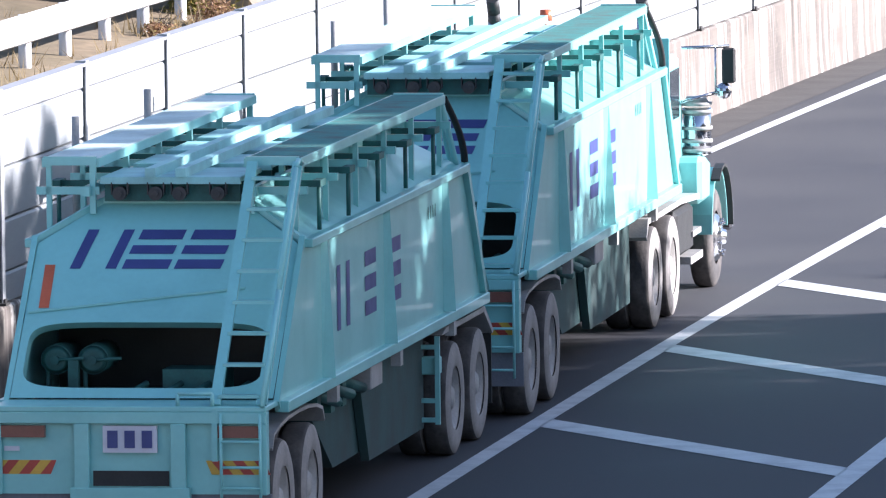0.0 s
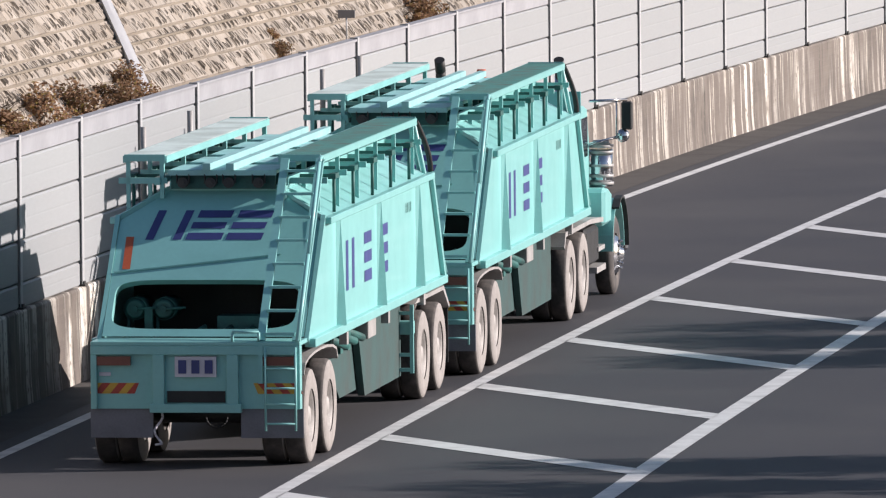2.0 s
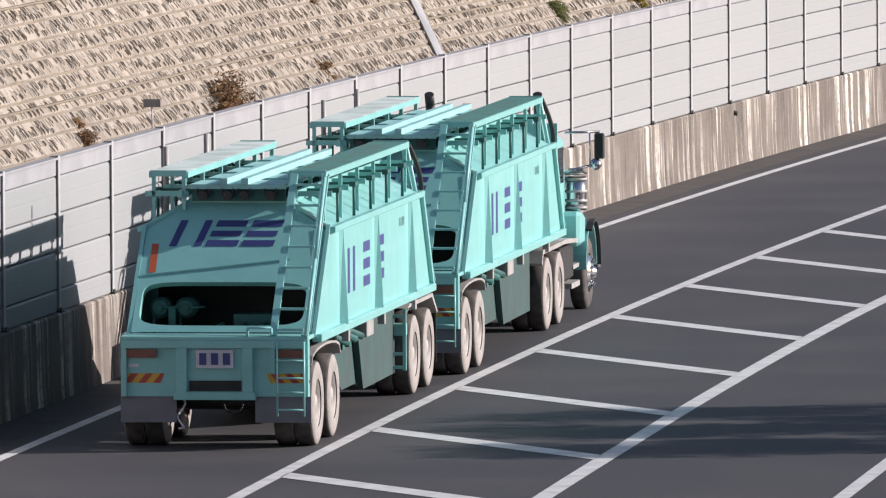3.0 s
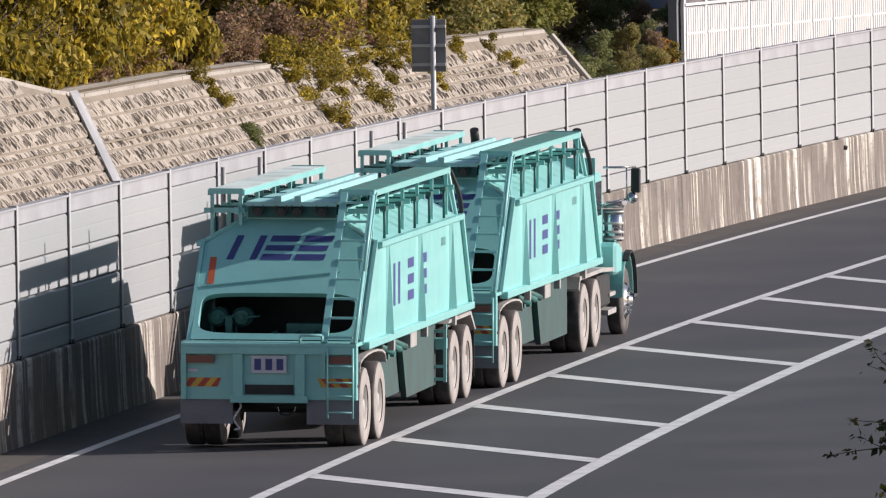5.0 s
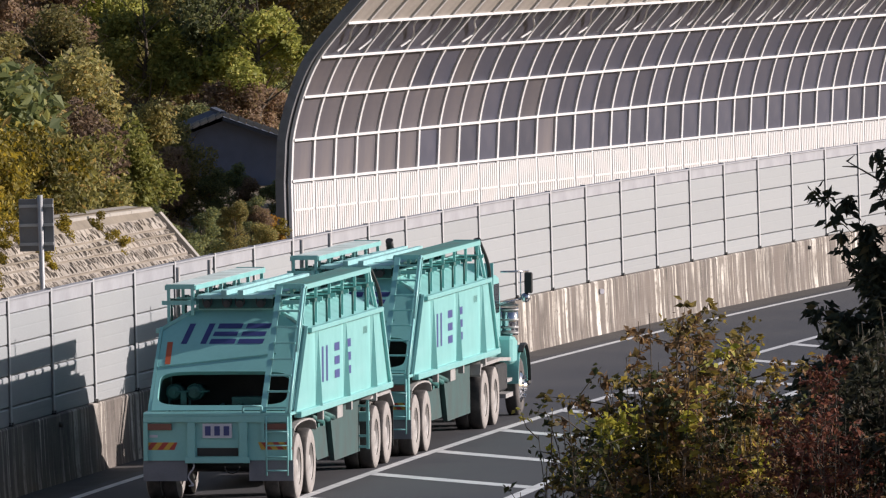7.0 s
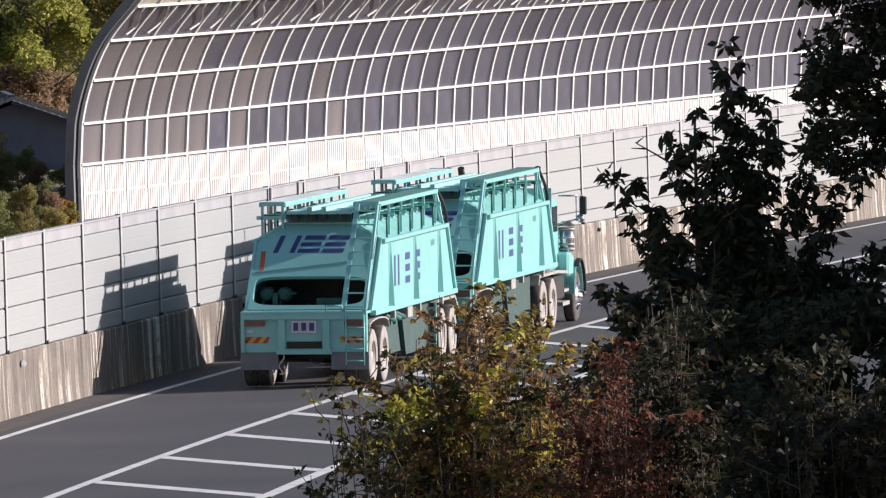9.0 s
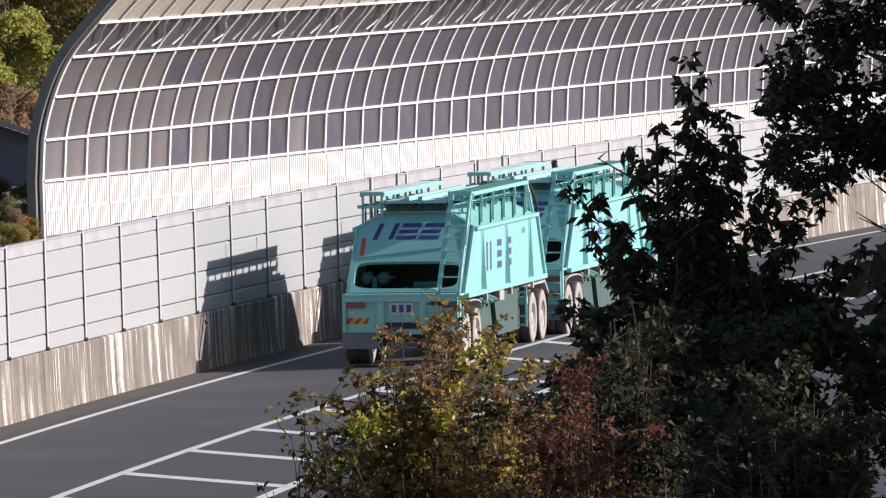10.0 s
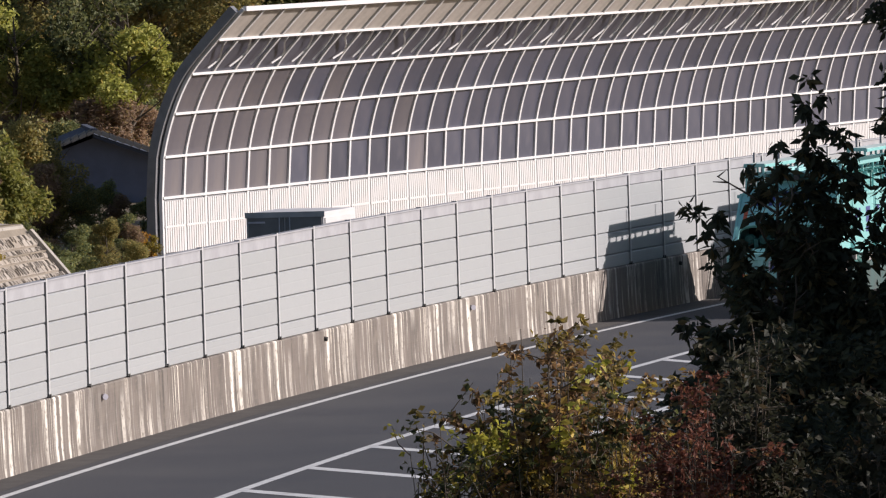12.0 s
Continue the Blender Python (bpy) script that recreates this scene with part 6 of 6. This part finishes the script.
def drain(s):
    D = tagged(new("drain_spout"), "short dark drain spout in the parapet", "drain", "parapet drains")
    p = at(s, 0.0, 0.98)
    D.matrix_basis = pose(p.x, p.y, p.z, 0, 0, -math.degrees(heading(s)))
    bm = bmesh.new()
    tube(bm, (-0.05, 0, 0), (0.07, 0, -0.02), 0.045, 12)
    part("spout", bm, M_DARK, D)


for s in (17.0, 68.2, 108.6, 149.5):
    drain(s)
for s in (125.0, 165.0, 85.0):
    reflector(s)


# ---- everything that moves ----
# seconds, arc length of the rear bumper, its distance from the barrier
RUN = ((0, -48.56, 3.74), (0.5, -40.73, 3.70), (1, -32.67, 3.66), (1.5, -24.71, 3.62), (2, -16.75, 3.59), (2.5, -8.73, 3.56), (3, -0.76, 3.51), (3.2, 2.30, 3.50),
       (4.8, 27.55, 3.55), (5, 30.77, 3.55), (5.5, 38.60, 3.53), (6, 46.24, 3.56), (6.5, 53.78, 3.64), (7, 61.37, 3.73), (7.5, 69.05, 3.82), (7.7, 72.15, 3.83),
       (9.3, 97.92, 3.84), (9.5, 100.92, 3.85), (10, 108.41, 3.99), (10.5, 116.10, 4.07), (11, 124.00, 4.14), (11.5, 132.29, 4.13), (12, 140.78, 3.97))
# seconds, and the turn of each unit against the course of the road, in degrees
YAW_REAR = ((0, -0.5), (2, -0.75), (5, -0.85), (7, -0.6), (12, -0.9))
YAW_FRONT = ((0, -1.75), (2, -1.6), (5, -1.05), (7.5, -1.15), (12, -1.1))


def run_at(t):
    ts = [r[0] for r in RUN]
    return float(np.interp(t, ts, [r[1] for r in RUN])), float(np.interp(t, ts, [r[2] for r in RUN]))


def unit_pose(t, ahead, yaw):
    """The pose of a unit so far ahead of the rear bumper; it leans a little into the bend."""
    s, o = run_at(t)
    a = at(s + ahead, o)
    turn = float(np.interp(t, [r[0] for r in yaw], [r[1] for r in yaw]))
    lean = float(np.interp(t, (3.2, 4.8), (0.0, 1.0)))
    return pose(a.x, a.y, 0, 0, lean, -math.degrees(heading(s + ahead + 5.25)) - turn)


def motions():
    ts = [r[0] for r in RUN]
    walk(rear_trailer, [(t, unit_pose(t, 0.0, YAW_REAR)) for t in ts])
    walk(front_trailer, [(t, unit_pose(t, 13.0, YAW_FRONT)) for t in ts])
    walk(tractor_unit, [(t, unit_pose(t, 13.0, YAW_FRONT)) for t in ts])
    walk(van, [(t, Matrix.Translation(van_at(t)) @ pose(0, 0, 0, 0, 0, -math.degrees(heading(sofy(van_at(t).y))))) for t in (0, 2, 4, 6, 8, 10, 10.5, 11, 11.5, 12)])
    for ob, y in AXLES:
        rows = []
        for k in range(361):
            t = k / 30
            turn = run_at(t)[0] / R_TYRE
            rows.append((t, pose(0, y, R_TYRE) @ Matrix.Rotation(-turn, 4, 'X')))
        walk(ob, rows)


def van_at(t):
    """The van's rear left corner: 18 m/s along the lane behind the barrier."""
    s = sofy(251.0) - 18.0 * (12.0 - t)
    return at(s, -5.35 if s > 95 else -9.5 + 4.15 * max(0.0, min(1.0, (s - 60) / 35.0)), -0.1)


motions()
